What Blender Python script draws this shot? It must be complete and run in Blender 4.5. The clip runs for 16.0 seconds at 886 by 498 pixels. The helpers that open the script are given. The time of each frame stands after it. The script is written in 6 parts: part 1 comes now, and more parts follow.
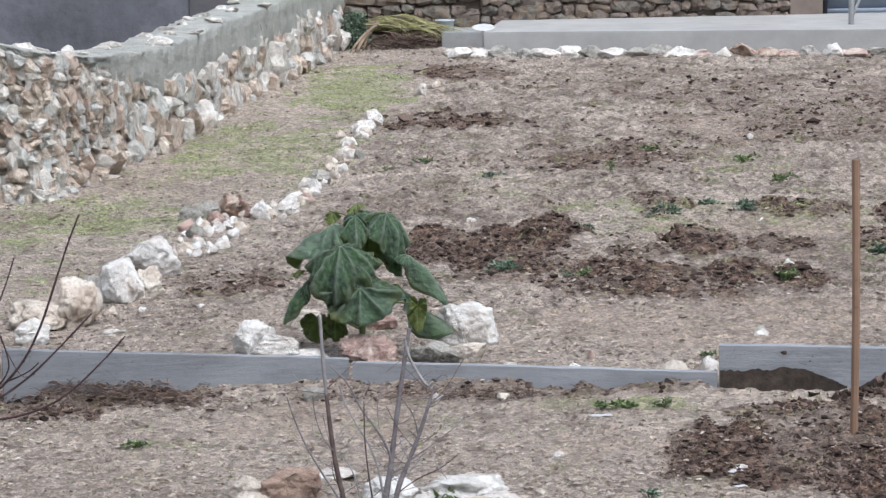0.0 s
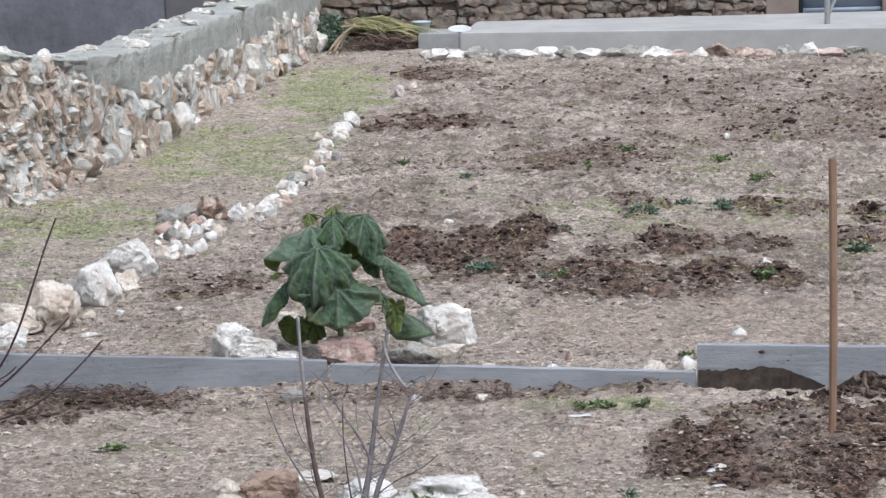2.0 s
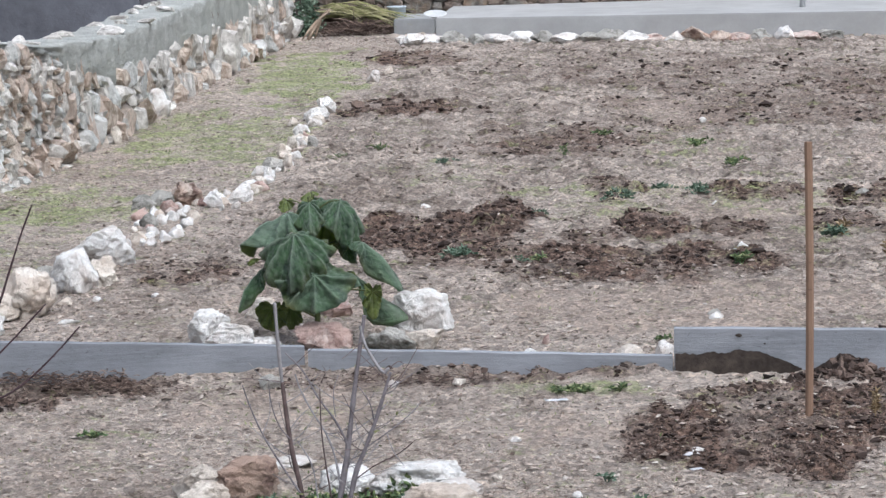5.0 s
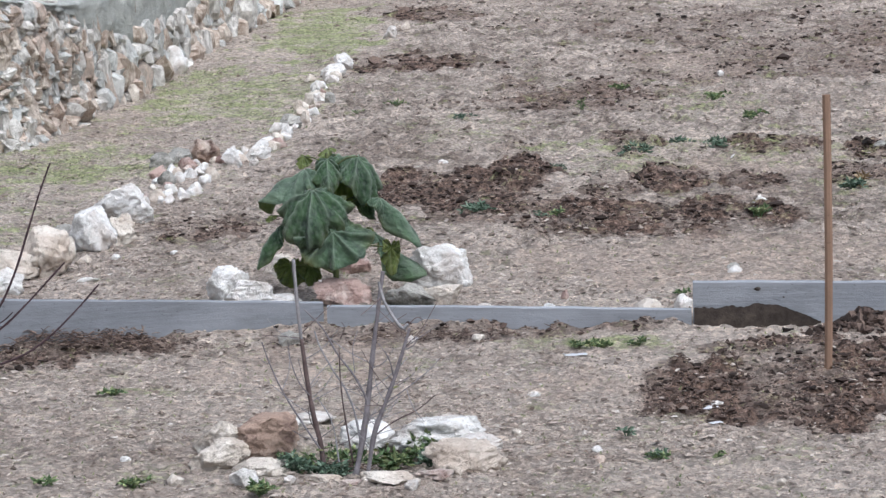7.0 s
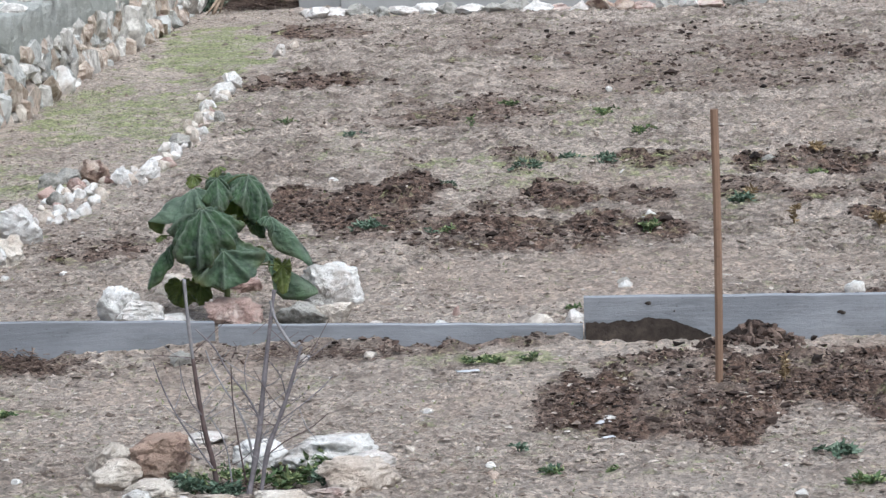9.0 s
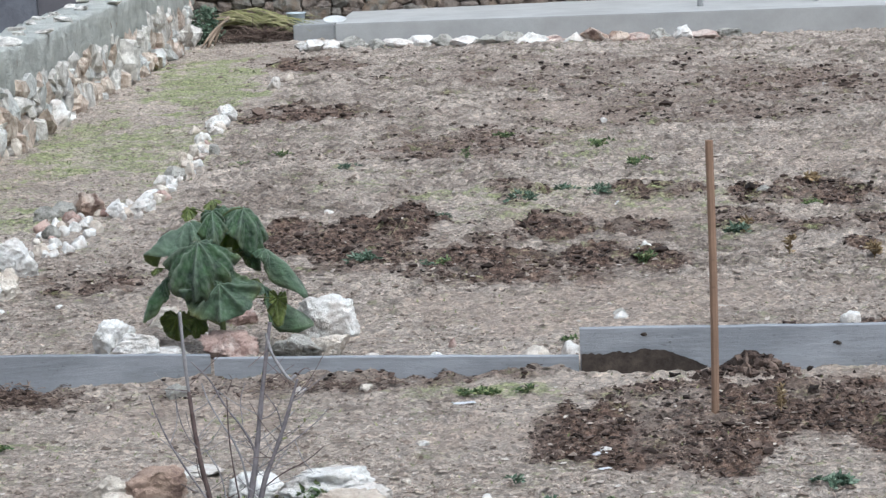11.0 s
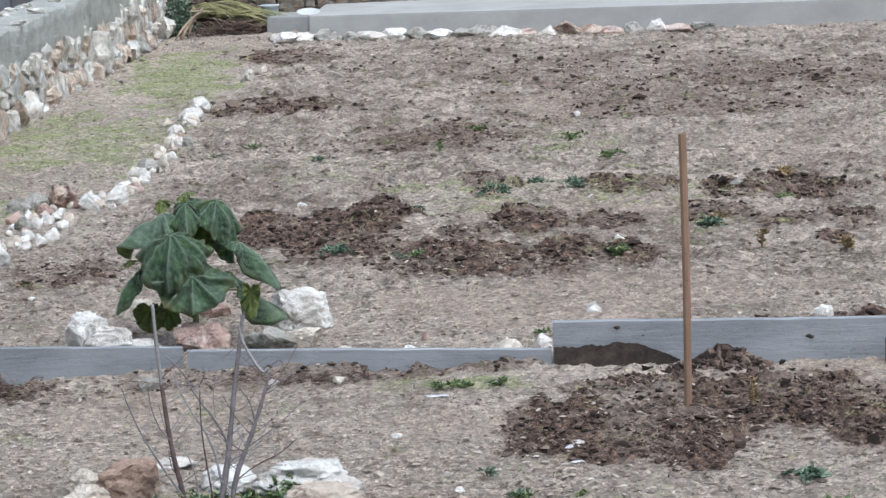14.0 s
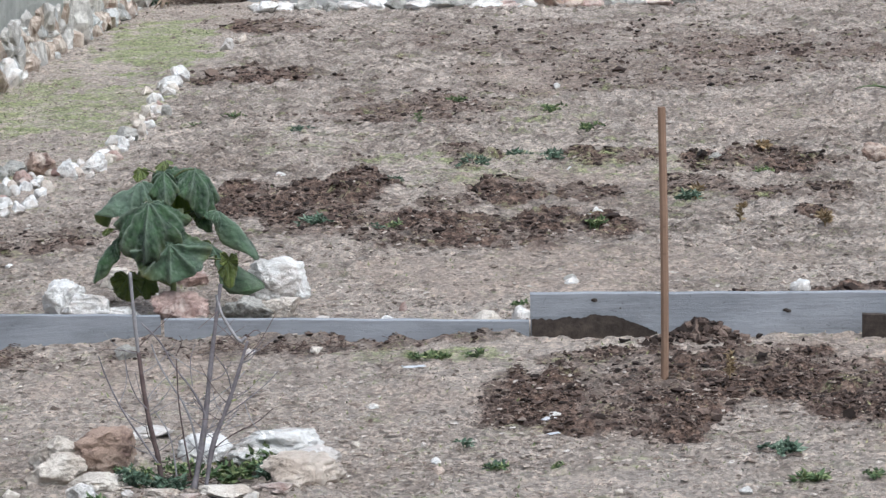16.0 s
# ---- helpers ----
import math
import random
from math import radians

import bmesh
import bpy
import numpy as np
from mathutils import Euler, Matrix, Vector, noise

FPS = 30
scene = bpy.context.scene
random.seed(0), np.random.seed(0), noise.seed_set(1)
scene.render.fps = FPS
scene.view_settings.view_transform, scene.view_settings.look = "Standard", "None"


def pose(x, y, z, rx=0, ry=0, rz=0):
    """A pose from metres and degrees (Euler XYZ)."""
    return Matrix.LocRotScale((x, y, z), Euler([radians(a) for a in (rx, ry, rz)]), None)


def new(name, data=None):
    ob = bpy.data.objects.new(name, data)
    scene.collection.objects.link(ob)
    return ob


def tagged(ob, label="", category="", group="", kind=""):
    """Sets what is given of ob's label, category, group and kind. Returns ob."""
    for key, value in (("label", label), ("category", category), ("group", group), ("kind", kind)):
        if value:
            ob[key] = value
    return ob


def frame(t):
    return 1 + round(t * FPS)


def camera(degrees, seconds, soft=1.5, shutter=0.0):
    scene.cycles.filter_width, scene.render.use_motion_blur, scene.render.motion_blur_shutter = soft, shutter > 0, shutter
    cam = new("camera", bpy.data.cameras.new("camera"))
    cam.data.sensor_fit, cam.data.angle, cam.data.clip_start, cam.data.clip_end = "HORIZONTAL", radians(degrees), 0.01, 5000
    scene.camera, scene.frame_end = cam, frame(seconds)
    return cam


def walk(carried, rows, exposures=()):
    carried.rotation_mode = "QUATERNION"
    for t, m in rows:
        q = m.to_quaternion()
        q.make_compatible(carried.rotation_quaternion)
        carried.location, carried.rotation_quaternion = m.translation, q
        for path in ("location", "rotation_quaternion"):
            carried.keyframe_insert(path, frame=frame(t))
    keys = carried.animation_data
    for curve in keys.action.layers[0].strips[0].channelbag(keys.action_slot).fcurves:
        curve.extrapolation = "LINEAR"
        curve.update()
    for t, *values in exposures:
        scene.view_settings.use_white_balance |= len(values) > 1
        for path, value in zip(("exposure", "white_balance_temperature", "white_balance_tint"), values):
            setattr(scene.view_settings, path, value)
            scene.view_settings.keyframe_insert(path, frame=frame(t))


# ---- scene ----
cam = camera(19.060, 16.0, soft=1.4)
EYE = (0.0, 0.0, 2.386)
ROWS = [
    (0, 81.416, 0.862, 0.437),
    (0.5, 81.633, 1.081, 0.480),
    (1, 81.731, 1.103, 0.931),
    (1.5, 81.529, 1.021, 0.504),
    (2, 81.436, 1.123, -0.092),
    (2.5, 81.360, 1.387, -0.602),
    (3, 80.973, 1.577, -0.820),
    (5.3, 81.105, 1.283, -0.650),
    (5.5, 81.032, 1.316, -0.768),
    (5.7, 80.898, 1.385, -0.894),
    (5.8, 80.500, 1.340, -0.875),
    (5.9, 80.160, 1.280, -0.945),
    (6, 80.001, 1.228, -0.850),
    (6.5, 80.043, 1.413, -0.587),
    (7, 80.143, 1.773, -0.308),
    (7.2, 80.002, 1.773, -0.253),
    (7.3, 80.082, 1.773, -0.468),
    (7.4, 79.717, 2.103, -1.707),
    (7.5, 79.834, 2.157, -1.668),
    (8, 79.945, 1.652, -2.391),
    (8.5, 80.145, 1.501, -2.492),
    (9, 80.440, 1.986, -2.744),
    (11.3, 81.140, 2.213, -2.862),
    (11.5, 81.030, 2.222, -2.764),
    (12, 81.245, 2.073, -2.918),
    (12.5, 81.120, 1.934, -3.086),
    (13, 81.063, 1.850, -3.193),
    (13.5, 80.968, 1.854, -3.277),
    (14, 80.955, 1.968, -3.430),
    (14.5, 80.511, 2.058, -3.677),
    (15, 80.502, 1.995, -3.646),
    (15.5, 80.569, 1.619, -3.637),
    (16, 80.315, 1.373, -3.810),
]
walk(cam, [(t, pose(*EYE, rx, ry, rz)) for t, rx, ry, rz in ROWS], exposures=[(0.0, 0.24, 5900, 10), (7.0, 0.24, 5770, 10.5), (9.0, 0.24, 5770, 8), (12.5, 0.24, 5690, 6), (16.0, 0.24, 5750, 8)])

# ---- light: a pale overcast sky ----
world = bpy.data.worlds.new("overcast_sky")
scene.world = world
world.use_nodes = True
wn, wl = world.node_tree.nodes, world.node_tree.links
sky = wn.new("ShaderNodeTexSky")
sky.sky_type = "NISHITA"
sky.sun_disc = False
sky.sun_elevation = radians(62)
sky.sun_rotation = radians(147)
sky.dust_density = 6.0
sky.air_density = 1.2
haze = wn.new("ShaderNodeHueSaturation")
haze.inputs["Saturation"].default_value = 0.55
wl.new(sky.outputs[0], haze.inputs["Color"])
wl.new(haze.outputs[0], wn["Background"].inputs["Color"])
wn["Background"].inputs["Strength"].default_value = 0.12
sun_data = bpy.data.lights.new("sun", "SUN")
sun_data.energy = 2.1
sun_data.angle = radians(50)
sun_data.color = (1.0, 0.985, 0.965)
sun = new("sun", sun_data)
sun.rotation_euler = (radians(28), 0, radians(33))

# ---- small helpers ----
RNG = np.random.RandomState(7)
TABLE = RNG.rand(256, 256)


def vnoise(x, y, s=1.0, shift=0.0):
    x, y = np.asarray(x, float) / s + shift, np.asarray(y, float) / s + shift * 1.7
    xi, yi = np.floor(x).astype(int), np.floor(y).astype(int)
    u, v = x - xi, y - yi
    u, v = u * u * (3 - 2 * u), v * v * (3 - 2 * v)
    a, b = TABLE[xi % 256, yi % 256], TABLE[(xi + 1) % 256, yi % 256]
    c, d = TABLE[xi % 256, (yi + 1) % 256], TABLE[(xi + 1) % 256, (yi + 1) % 256]
    return (a * (1 - u) + b * u) * (1 - v) + (c * (1 - u) + d * u) * v


def fbm(x, y, s, shift=0.0, octaves=4):
    total, amp, norm = 0.0, 1.0, 0.0
    for k in range(octaves):
        total = total + amp * vnoise(x, y, s / 2 ** k, shift + 13.1 * k)
        norm += amp
        amp *= 0.55
    return total / norm


def smooth(a, b, v):
    t = np.clip((v - a) / (b - a), 0, 1)
    return t * t * (3 - 2 * t)


# dug soil: x, y, half width, half depth, height, strength
DUG_PLOT = [
    (-0.19, 16.31, 0.13, 0.54, 0, 1), (0.46, 16.40, 0.21, 0.83, 0.1, 1), (0.33, 16.07, 0.29, 0.56, 0.03, 0.9),
    (0.14, 15.05, 0.26, 0.50, 0.02, 0.9), (0.15, 15.48, 0.45, 0.33, 0, 0.9), (0.48, 17.51, 0.17, 0.32, 0.03, 0.55),
    (1.40, 15.83, 0.20, 0.51, 0.07, 1), (0.98, 15.60, 0.23, 0.44, 0.02, 0.75), (1.60, 15.71, 0.08, 0.20, 0.05, 1),
    (1.63, 15.12, 0.16, 0.18, 0.03, 0.85), (1.03, 14.36, 0.41, 0.54, 0.03, 1), (0.97, 14.78, 0.27, 0.52, 0.03, 0.9),
    (1.53, 14.61, 0.23, 0.45, 0.02, 0.85), (1.85, 14.58, 0.17, 0.33, 0.06, 1), (1.87, 15.70, 0.21, 0.38, 0.03, 0.7),
]
DUG_BACK = [
    (0.70, 15.05, 0.24, 0.36, 0.0, 0.85), (0.62, 15.75, 0.20, 0.30, 0.0, 0.6),
    (1.30, 17.76, 0.18, 0.55, 0.07, 1), (2.05, 17.44, 0.10, 0.50, 0.06, 1), (2.32, 17.40, 0.20, 0.41, 0.02, 0.75),
    (-1.33, 14.58, 0.25, 0.46, 0, 0.65),
]
DUG_SIDE = [
    (2.82, 16.95, 0.15, 0.37, 0.05, 0.9), (3.31, 17.12, 0.28, 0.61, 0.05, 0.95), (2.55, 15.93, 0.21, 0.70, 0.02, 0.5),
    (3.03, 15.39, 0.37, 0.40, 0.03, 0.6), (3.03, 14.73, 0.12, 0.20, 0.05, 0.95), (2.38, 15.73, 0.06, 0.27, 0.05, 1),
]
DUG_MOUND = [
    (1.33, 10.25, 0.52, 0.51, 0.03, 1), (1.82, 11.36, 0.19, 0.15, 0.16, 1), (1.86, 10.91, 0.35, 0.35, 0.02, 1),
    (2.28, 10.16, 0.26, 0.46, 0.02, 0.95), (1.78, 10.45, 0.48, 0.42, 0.02, 1), (2.25, 10.50, 0.36, 0.30, 0.02, 0.9), (1.37, 10.97, 0.19, 0.25, 0.01, 0.75), (1.29, 10.04, 0.20, 0.27, 0.02, 1),
]
DUG_BOARD = [
    (-1.75, 11.51, 0.63, 0.31, 0.02, 0.7), (-0.08, 11.50, 0.62, 0.20, 0.0, 0.55), (0.69, 11.56, 0.45, 0.13, 0.0, 0.55), (2.58, 12.42, 0.41, 0.11, 0.02, 0.7),
]
DUG_FAR = [
    (-0.23, 23.25, 0.51, 0.73, 0.03, 0.8), (-0.07, 28.46, 0.43, 0.98, 0.03, 0.85), (1.04, 20.62, 0.83, 1.15, 0.03, 0.6),
    (4.64, 24.07, 1.11, 1.31, 0.03, 0.55), (3.74, 22.66, 0.98, 0.93, 0.03, 0.5), (3.07, 24.43, 1.05, 1.34, 0.02, 0.45),
    (2.41, 27.03, 1.61, 1.31, 0.02, 0.4), (2.45, 23.24, 1.02, 0.73, 0.02, 0.35), (2.39, 21.63, 1.26, 0.63, 0.02, 0.4), (3.82, 25.32, 2.01, 1.02, 0.02, 0.45),
]
DUG = DUG_PLOT + DUG_BACK + DUG_SIDE + DUG_MOUND + DUG_BOARD + DUG_FAR
# patches of low green growth
GREEN = [
    (-2.15, 19.0, 0.95, 3.4, 0.22), (-1.45, 24.5, 0.75, 4.2, 0.25), (-2.9, 16.6, 1.1, 1.5, 0.22),
    (-1.897, 21.236, 0.418, 1.924, 0.9), (-1.150, 26.926, 0.536, 2.581, 1.0), (-2.537, 17.422, 0.638, 1.172, 0.8), (-1.271, 21.063, 0.297, 1.893, 0.7),
    (0.712, 11.195, 0.194, 0.147, 0.9), (-2.461, 14.991, 0.418, 0.619, 0.3), (0.320, 11.219, 0.195, 0.147, 0.35), (2.292, 17.099, 0.604, 0.866, 0.38),
    (1.236, 17.271, 0.513, 0.815, 0.5), (2.059, 19.959, 0.313, 1.081, 0.4), (0.210, 18.570, 0.279, 1.095, 0.3), (2.409, 15.482, 0.224, 0.440, 0.45),
]


# bare trodden ground
PATH = [
    (1.262, 13.173, 1.055, 0.602, 1.0), (0.524, 10.456, 0.318, 0.411, 0.8), (-0.635, 10.916, 0.469, 0.419, 0.8), (1.937, 16.422, 0.605, 0.419, 0.7),
    (2.122, 22.449, 0.353, 1.480, 0.9), (3.707, 19.053, 0.731, 1.163, 0.6), (2.314, 11.067, 0.357, 0.319, 0.8), (-0.899, 13.582, 0.239, 0.341, 0.6), (-2.388, 19.727, 0.475, 1.413, 0.4),
]


HOLES = (-0.341, 9.353, -0.485, 12.635)


def spots(rows, x, y, k):
    x, y = np.asarray(x, float), np.asarray(y, float)
    out = np.zeros(np.shape(x))
    wob = np.asarray((fbm(x, y * 0.5, 0.30, 31.0, 5) - 0.5) * 1.9)
    for r in rows:
        d = np.hypot((x - r[0]) / (1.18 * r[2]), (y - r[1]) / (1.08 * r[3]))
        near = d < 2.3
        if np.any(near):
            out[near] = np.maximum(out[near], r[k] * smooth(1.25, 0.7, d[near] + wob[near]))
    return out


def dug_at(x, y):
    return spots(DUG, x, y, 5) * (0.56 + 0.44 * smooth(0.36, 0.54, fbm(x, np.asarray(y) * 0.5, 0.26, 17.0)))


def path_at(x, y):
    return spots(PATH, x, y, 4)


def heaps(x, y):
    x, y = np.asarray(x, float), np.asarray(y, float)
    wob = np.asarray((fbm(x, y * 0.5, 0.30, 31.0, 5) - 0.5) * 1.9)
    out = np.zeros(np.shape(x))
    for r in DUG:
        d = np.hypot((x - r[0]) / r[2], (y - r[1]) / r[3])
        near = d < 2.3
        if np.any(near):
            out[near] = np.maximum(out[near], r[4] * smooth(1.15, 0.25, d[near] + wob[near]))
    return 0.6 * out * (0.5 + 1.0 * fbm(x, y, 0.17, 71.0, 3) ** 1.5)


def green_at(x, y):
    return spots(GREEN, x, y, 4)


def clods(x, y, s, shift, share):
    """Rounded lumps about s metres across, each with its own height, over a share of the cells."""
    u, v = x / s + shift, y / (0.75 * s) + 1.7 * shift
    xi, yi = np.floor(u).astype(int), np.floor(v).astype(int)
    out = np.zeros(np.shape(u))
    for i in (-1, 0, 1):
        for j in (-1, 0, 1):
            a, b = (xi + i) % 256, (yi + j) % 256
            r = TABLE[(a * 3 + 11) % 256, (b * 5 + 7) % 256]
            d = np.hypot(u - xi - i - TABLE[a, b], v - yi - j - TABLE[b, a]) / (0.45 + 0.35 * r)
            lump = np.sqrt(np.maximum(0, 1 - d * d)) * (0.3 + 0.7 * TABLE[(b * 7 + 3) % 256, a])
            out = np.maximum(out, lump * (r < share))
    return out


def crumbly_at(x, y):
    """Rough broken ground between the trodden and the grassy places."""
    c = smooth(11.8, 14.0, y) * smooth(-0.35, 0.15, x - (-2.9 + 0.11 * y - 0.0015 * (y - 12) ** 2))
    return np.maximum(c, 0.36) * (1 - 0.7 * green_at(x, y)) * (1 - 0.45 * path_at(x, y))


def bank(x, y):
    """Soil washed up unevenly against the front of the boards."""
    edge = np.where(x < -0.54, 11.365 + 0.253 * (x + 2.054), 11.731 - 0.1225 * (x + 0.534))
    rise = smooth(0.40, 0.62, fbm(x, 0.2 * y, 0.42, 57.0, 3)) * smooth(1.15, 1.0, x)
    return 0.03 * rise * np.exp(-((edge - y) / 0.13) ** 2)


def ground_z(x, y):
    x, y = np.asarray(x, float), np.asarray(y, float)
    z = 0.035 * (fbm(x, y, 2.2, 3.0, 3) - 0.5) + (0.02 + 0.022 * smooth(12.0, 18.0, y)) * (fbm(x, y, 0.30, 9.0, 4) - 0.5)
    d, c = dug_at(x, y), crumbly_at(x, y)
    z = z + heaps(x, y) + bank(x, y)
    z = z + d * (0.05 * (fbm(x, y, 0.22, 5.0, 4) - 0.5) + 0.055 * clods(x, y, 0.15, 2.0, 0.6) + 0.034 * clods(x, y, 0.075, 5.0, 0.75) - 0.02)
    far = smooth(11.0, 17.0, y)
    z = z + c * (1 - d) * ((0.022 + 0.026 * far) * clods(x, y, 0.10, 8.0, 0.5) + 0.034 * far * clods(x, y, 0.22, 9.0, 0.42) - 0.012)
    z = z + 0.019 * (1 - d) * clods(x, y, 0.06, 12.0, 0.5)
    hole = np.hypot((x - HOLES[0]) / 0.36, (y - HOLES[1]) / 0.26)
    z = z - 0.05 * smooth(1.0, 0.6, hole)
    hole = np.hypot((x - HOLES[2]) / 0.4, (y - HOLES[3]) / 0.35)
    z = z - 0.03 * smooth(1.0, 0.6, hole)
    return z


GX, GY = np.arange(-9.0, 10.0, 0.03), np.arange(7.0, 42.0, 0.05)
GRID = ground_z(*np.meshgrid(GX, GY))


def gz(x, y):
    """Ground height from a fine table."""
    u = min(max((x + 9.0) / 0.03, 0.0), len(GX) - 1.001)
    v = min(max((y - 7.0) / 0.05, 0.0), len(GY) - 1.001)
    i, j = int(u), int(v)
    u, v = u - i, v - j
    return float((GRID[j, i] * (1 - u) + GRID[j, i + 1] * u) * (1 - v) + (GRID[j + 1, i] * (1 - u) + GRID[j + 1, i + 1] * u) * v)


def link_mesh(name, bm, mats, parent=None, smooth_shade=True):
    me = bpy.data.meshes.new(name)
    bm.normal_update()
    bm.to_mesh(me)
    bm.free()
    for m in (mats if isinstance(mats, (list, tuple)) else [mats]):
        me.materials.append(m)
    if smooth_shade:
        me.polygons.foreach_set("use_smooth", [True] * len(me.polygons))
    ob = new(name, me)
    if parent:
        ob.parent = parent
    return ob


def part(name, bm, material, parent, label="", smooth_shade=True):
    ob = link_mesh(name, bm, material, parent, smooth_shade)
    return tagged(ob, label) if label else ob


def raw_mesh(name, verts, faces, material, smooth_shade=True):
    me = bpy.data.meshes.new(name)
    me.from_pydata(verts, [], faces)
    me.materials.append(material)
    if smooth_shade:
        me.polygons.foreach_set("use_smooth", [True] * len(me.polygons))
    me.update()
    return me


# ---- materials ----
def material(name, rough=0.85):
    m = bpy.data.materials.new(name)
    m.use_nodes = True
    n, l = m.node_tree.nodes, m.node_tree.links
    b = n["Principled BSDF"]
    b.inputs["Roughness"].default_value = rough
    b.inputs["Specular IOR Level"].default_value = 0.25
    return m, n, l, b


def noise_node(n, l, scale, detail=6, rough=0.6, vec=None, stretch=None):
    t = n.new("ShaderNodeTexNoise")
    t.inputs["Scale"].default_value = scale
    t.inputs["Detail"].default_value = detail
    t.inputs["Roughness"].default_value = rough
    if vec is not None:
        if stretch:
            mp = n.new("ShaderNodeMapping")
            mp.inputs["Scale"].default_value = stretch
            l.new(vec, mp.inputs["Vector"])
            vec = mp.outputs[0]
        l.new(vec, t.inputs["Vector"])
    return t.outputs["Fac"]


def ramp(n, l, fac, stops):
    r = n.new("ShaderNodeValToRGB")
    el = r.color_ramp.elements
    while len(el) < len(stops):
        el.new(0.5)
    for e, (p, c) in zip(el, stops):
        e.position = p
        e.color = (*c, 1) if len(c) == 3 else c
    l.new(fac, r.inputs["Fac"])
    return r.outputs["Color"]


def mix(n, l, fac, a, b, mode="MIX"):
    m = n.new("ShaderNodeMix")
    m.data_type = "RGBA"
    m.blend_type = mode
    for key, val in ((0, fac), (6, a), (7, b)):
        if isinstance(val, (int, float)):
            m.inputs[key].default_value = val
        elif isinstance(val, tuple):
            m.inputs[key].default_value = (*val, 1)
        else:
            l.new(val, m.inputs[key])
    return m.outputs[2]


def math_node(n, l, op, a, b=0.5):
    m = n.new("ShaderNodeMath")
    m.operation = op
    for i, v in enumerate((a, b)):
        if isinstance(v, (int, float)):
            m.inputs[i].default_value = v
        else:
            l.new(v, m.inputs[i])
    return m.outputs[0]


def bump(n, l, b, height, strength=0.5, dist=0.02):
    k = n.new("ShaderNodeBump")
    k.inputs["Strength"].default_value = strength
    k.inputs["Distance"].default_value = dist
    l.new(height, k.inputs["Height"])
    l.new(k.outputs[0], b.inputs["Normal"])


def coords(n, which="Object"):
    return n.new("ShaderNodeTexCoord").outputs[which]


BW = [(0.35, (0, 0, 0)), (0.65, (1, 1, 1))]


def ground_material():
    m, n, l, b = material("sandy_soil", 0.95)
    g = n.new("ShaderNodeNewGeometry").outputs["Position"]
    big = noise_node(n, l, 0.8, 5, 0.6, g, (1.0, 0.6, 1.0))
    mid = noise_node(n, l, 5.0, 7, 0.7, g)
    fine = noise_node(n, l, 26.0, 6, 0.75, g)
    tiny = noise_node(n, l, 110.0, 3, 0.7, g)
    sand = ramp(n, l, mid, [(0.28, (0.24, 0.19, 0.155)), (0.46, (0.43, 0.365, 0.315)), (0.68, (0.57, 0.505, 0.45))])
    sand = mix(n, l, ramp(n, l, big, [(0.44, (0, 0, 0)), (0.58, (0.85, 0.85, 0.85))]), sand, (0.54, 0.468, 0.408))
    sand = mix(n, l, ramp(n, l, big, [(0.30, (0.6, 0.6, 0.6)), (0.45, (0, 0, 0))]), sand, (0.235, 0.188, 0.157))
    # Dark flecks at the noise lows: crumb shading put into the sand colour.
    sand = mix(n, l, ramp(n, l, fine, [(0.30, (0.6, 0.6, 0.6)), (0.44, (0, 0, 0))]), sand, (0.14, 0.106, 0.085))
    sand = mix(n, l, ramp(n, l, fine, [(0.58, (0, 0, 0)), (0.72, (0.85, 0.85, 0.85))]), sand, (0.54, 0.475, 0.415))
    sand = mix(n, l, ramp(n, l, tiny, [(0.30, (0.5, 0.5, 0.5)), (0.44, (0, 0, 0))]), sand, (0.15, 0.115, 0.092))
    att = n.new("ShaderNodeAttribute")
    att.attribute_name = "zones"
    sep = n.new("ShaderNodeSeparateColor")
    l.new(att.outputs["Color"], sep.inputs[0])
    patch = noise_node(n, l, 3.2, 6, 0.7, g, (0.6, 0.9, 1.0))
    trod = math_node(n, l, "ADD", att.outputs["Alpha"], math_node(n, l, "MULTIPLY", math_node(n, l, "SUBTRACT", patch, 0.5), 1.6))
    smoothed = mix(n, l, ramp(n, l, tiny, [(0.3, (0.5, 0.5, 0.5)), (0.5, (0, 0, 0))]), ramp(n, l, mid, [(0.3, (0.39, 0.315, 0.262)), (0.6, (0.53, 0.445, 0.382))]), (0.30, 0.235, 0.195))
    sand = mix(n, l, ramp(n, l, trod, [(0.2, (0, 0, 0)), (0.7, (0.9, 0.9, 0.9))]), sand, smoothed)
    # Streaks of darker soil, deepened so the colour carries shade under clods.
    streak = math_node(n, l, "MULTIPLY", sep.outputs[2], ramp(n, l, patch, [(0.47, (0, 0, 0)), (0.62, (0.85, 0.85, 0.85))]))
    sand = mix(n, l, streak, sand, mix(n, l, fine, (0.055, 0.043, 0.035), (0.28, 0.228, 0.192)))
    clods = noise_node(n, l, 11.0, 6, 0.65, g, (0.7, 0.8, 1.0))
    streak = math_node(n, l, "MULTIPLY", sep.outputs[2], ramp(n, l, clods, [(0.52, (0, 0, 0)), (0.60, (0.55, 0.55, 0.55))]))
    sand = mix(n, l, streak, sand, mix(n, l, fine, (0.07, 0.056, 0.048), (0.26, 0.21, 0.18)))
    # Brown soil; its near-black noise lows paint in the shade between clods.
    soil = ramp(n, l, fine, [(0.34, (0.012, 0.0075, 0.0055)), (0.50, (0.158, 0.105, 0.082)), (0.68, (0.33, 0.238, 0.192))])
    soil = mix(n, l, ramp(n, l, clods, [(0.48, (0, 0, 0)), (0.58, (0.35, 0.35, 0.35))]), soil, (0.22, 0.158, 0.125))
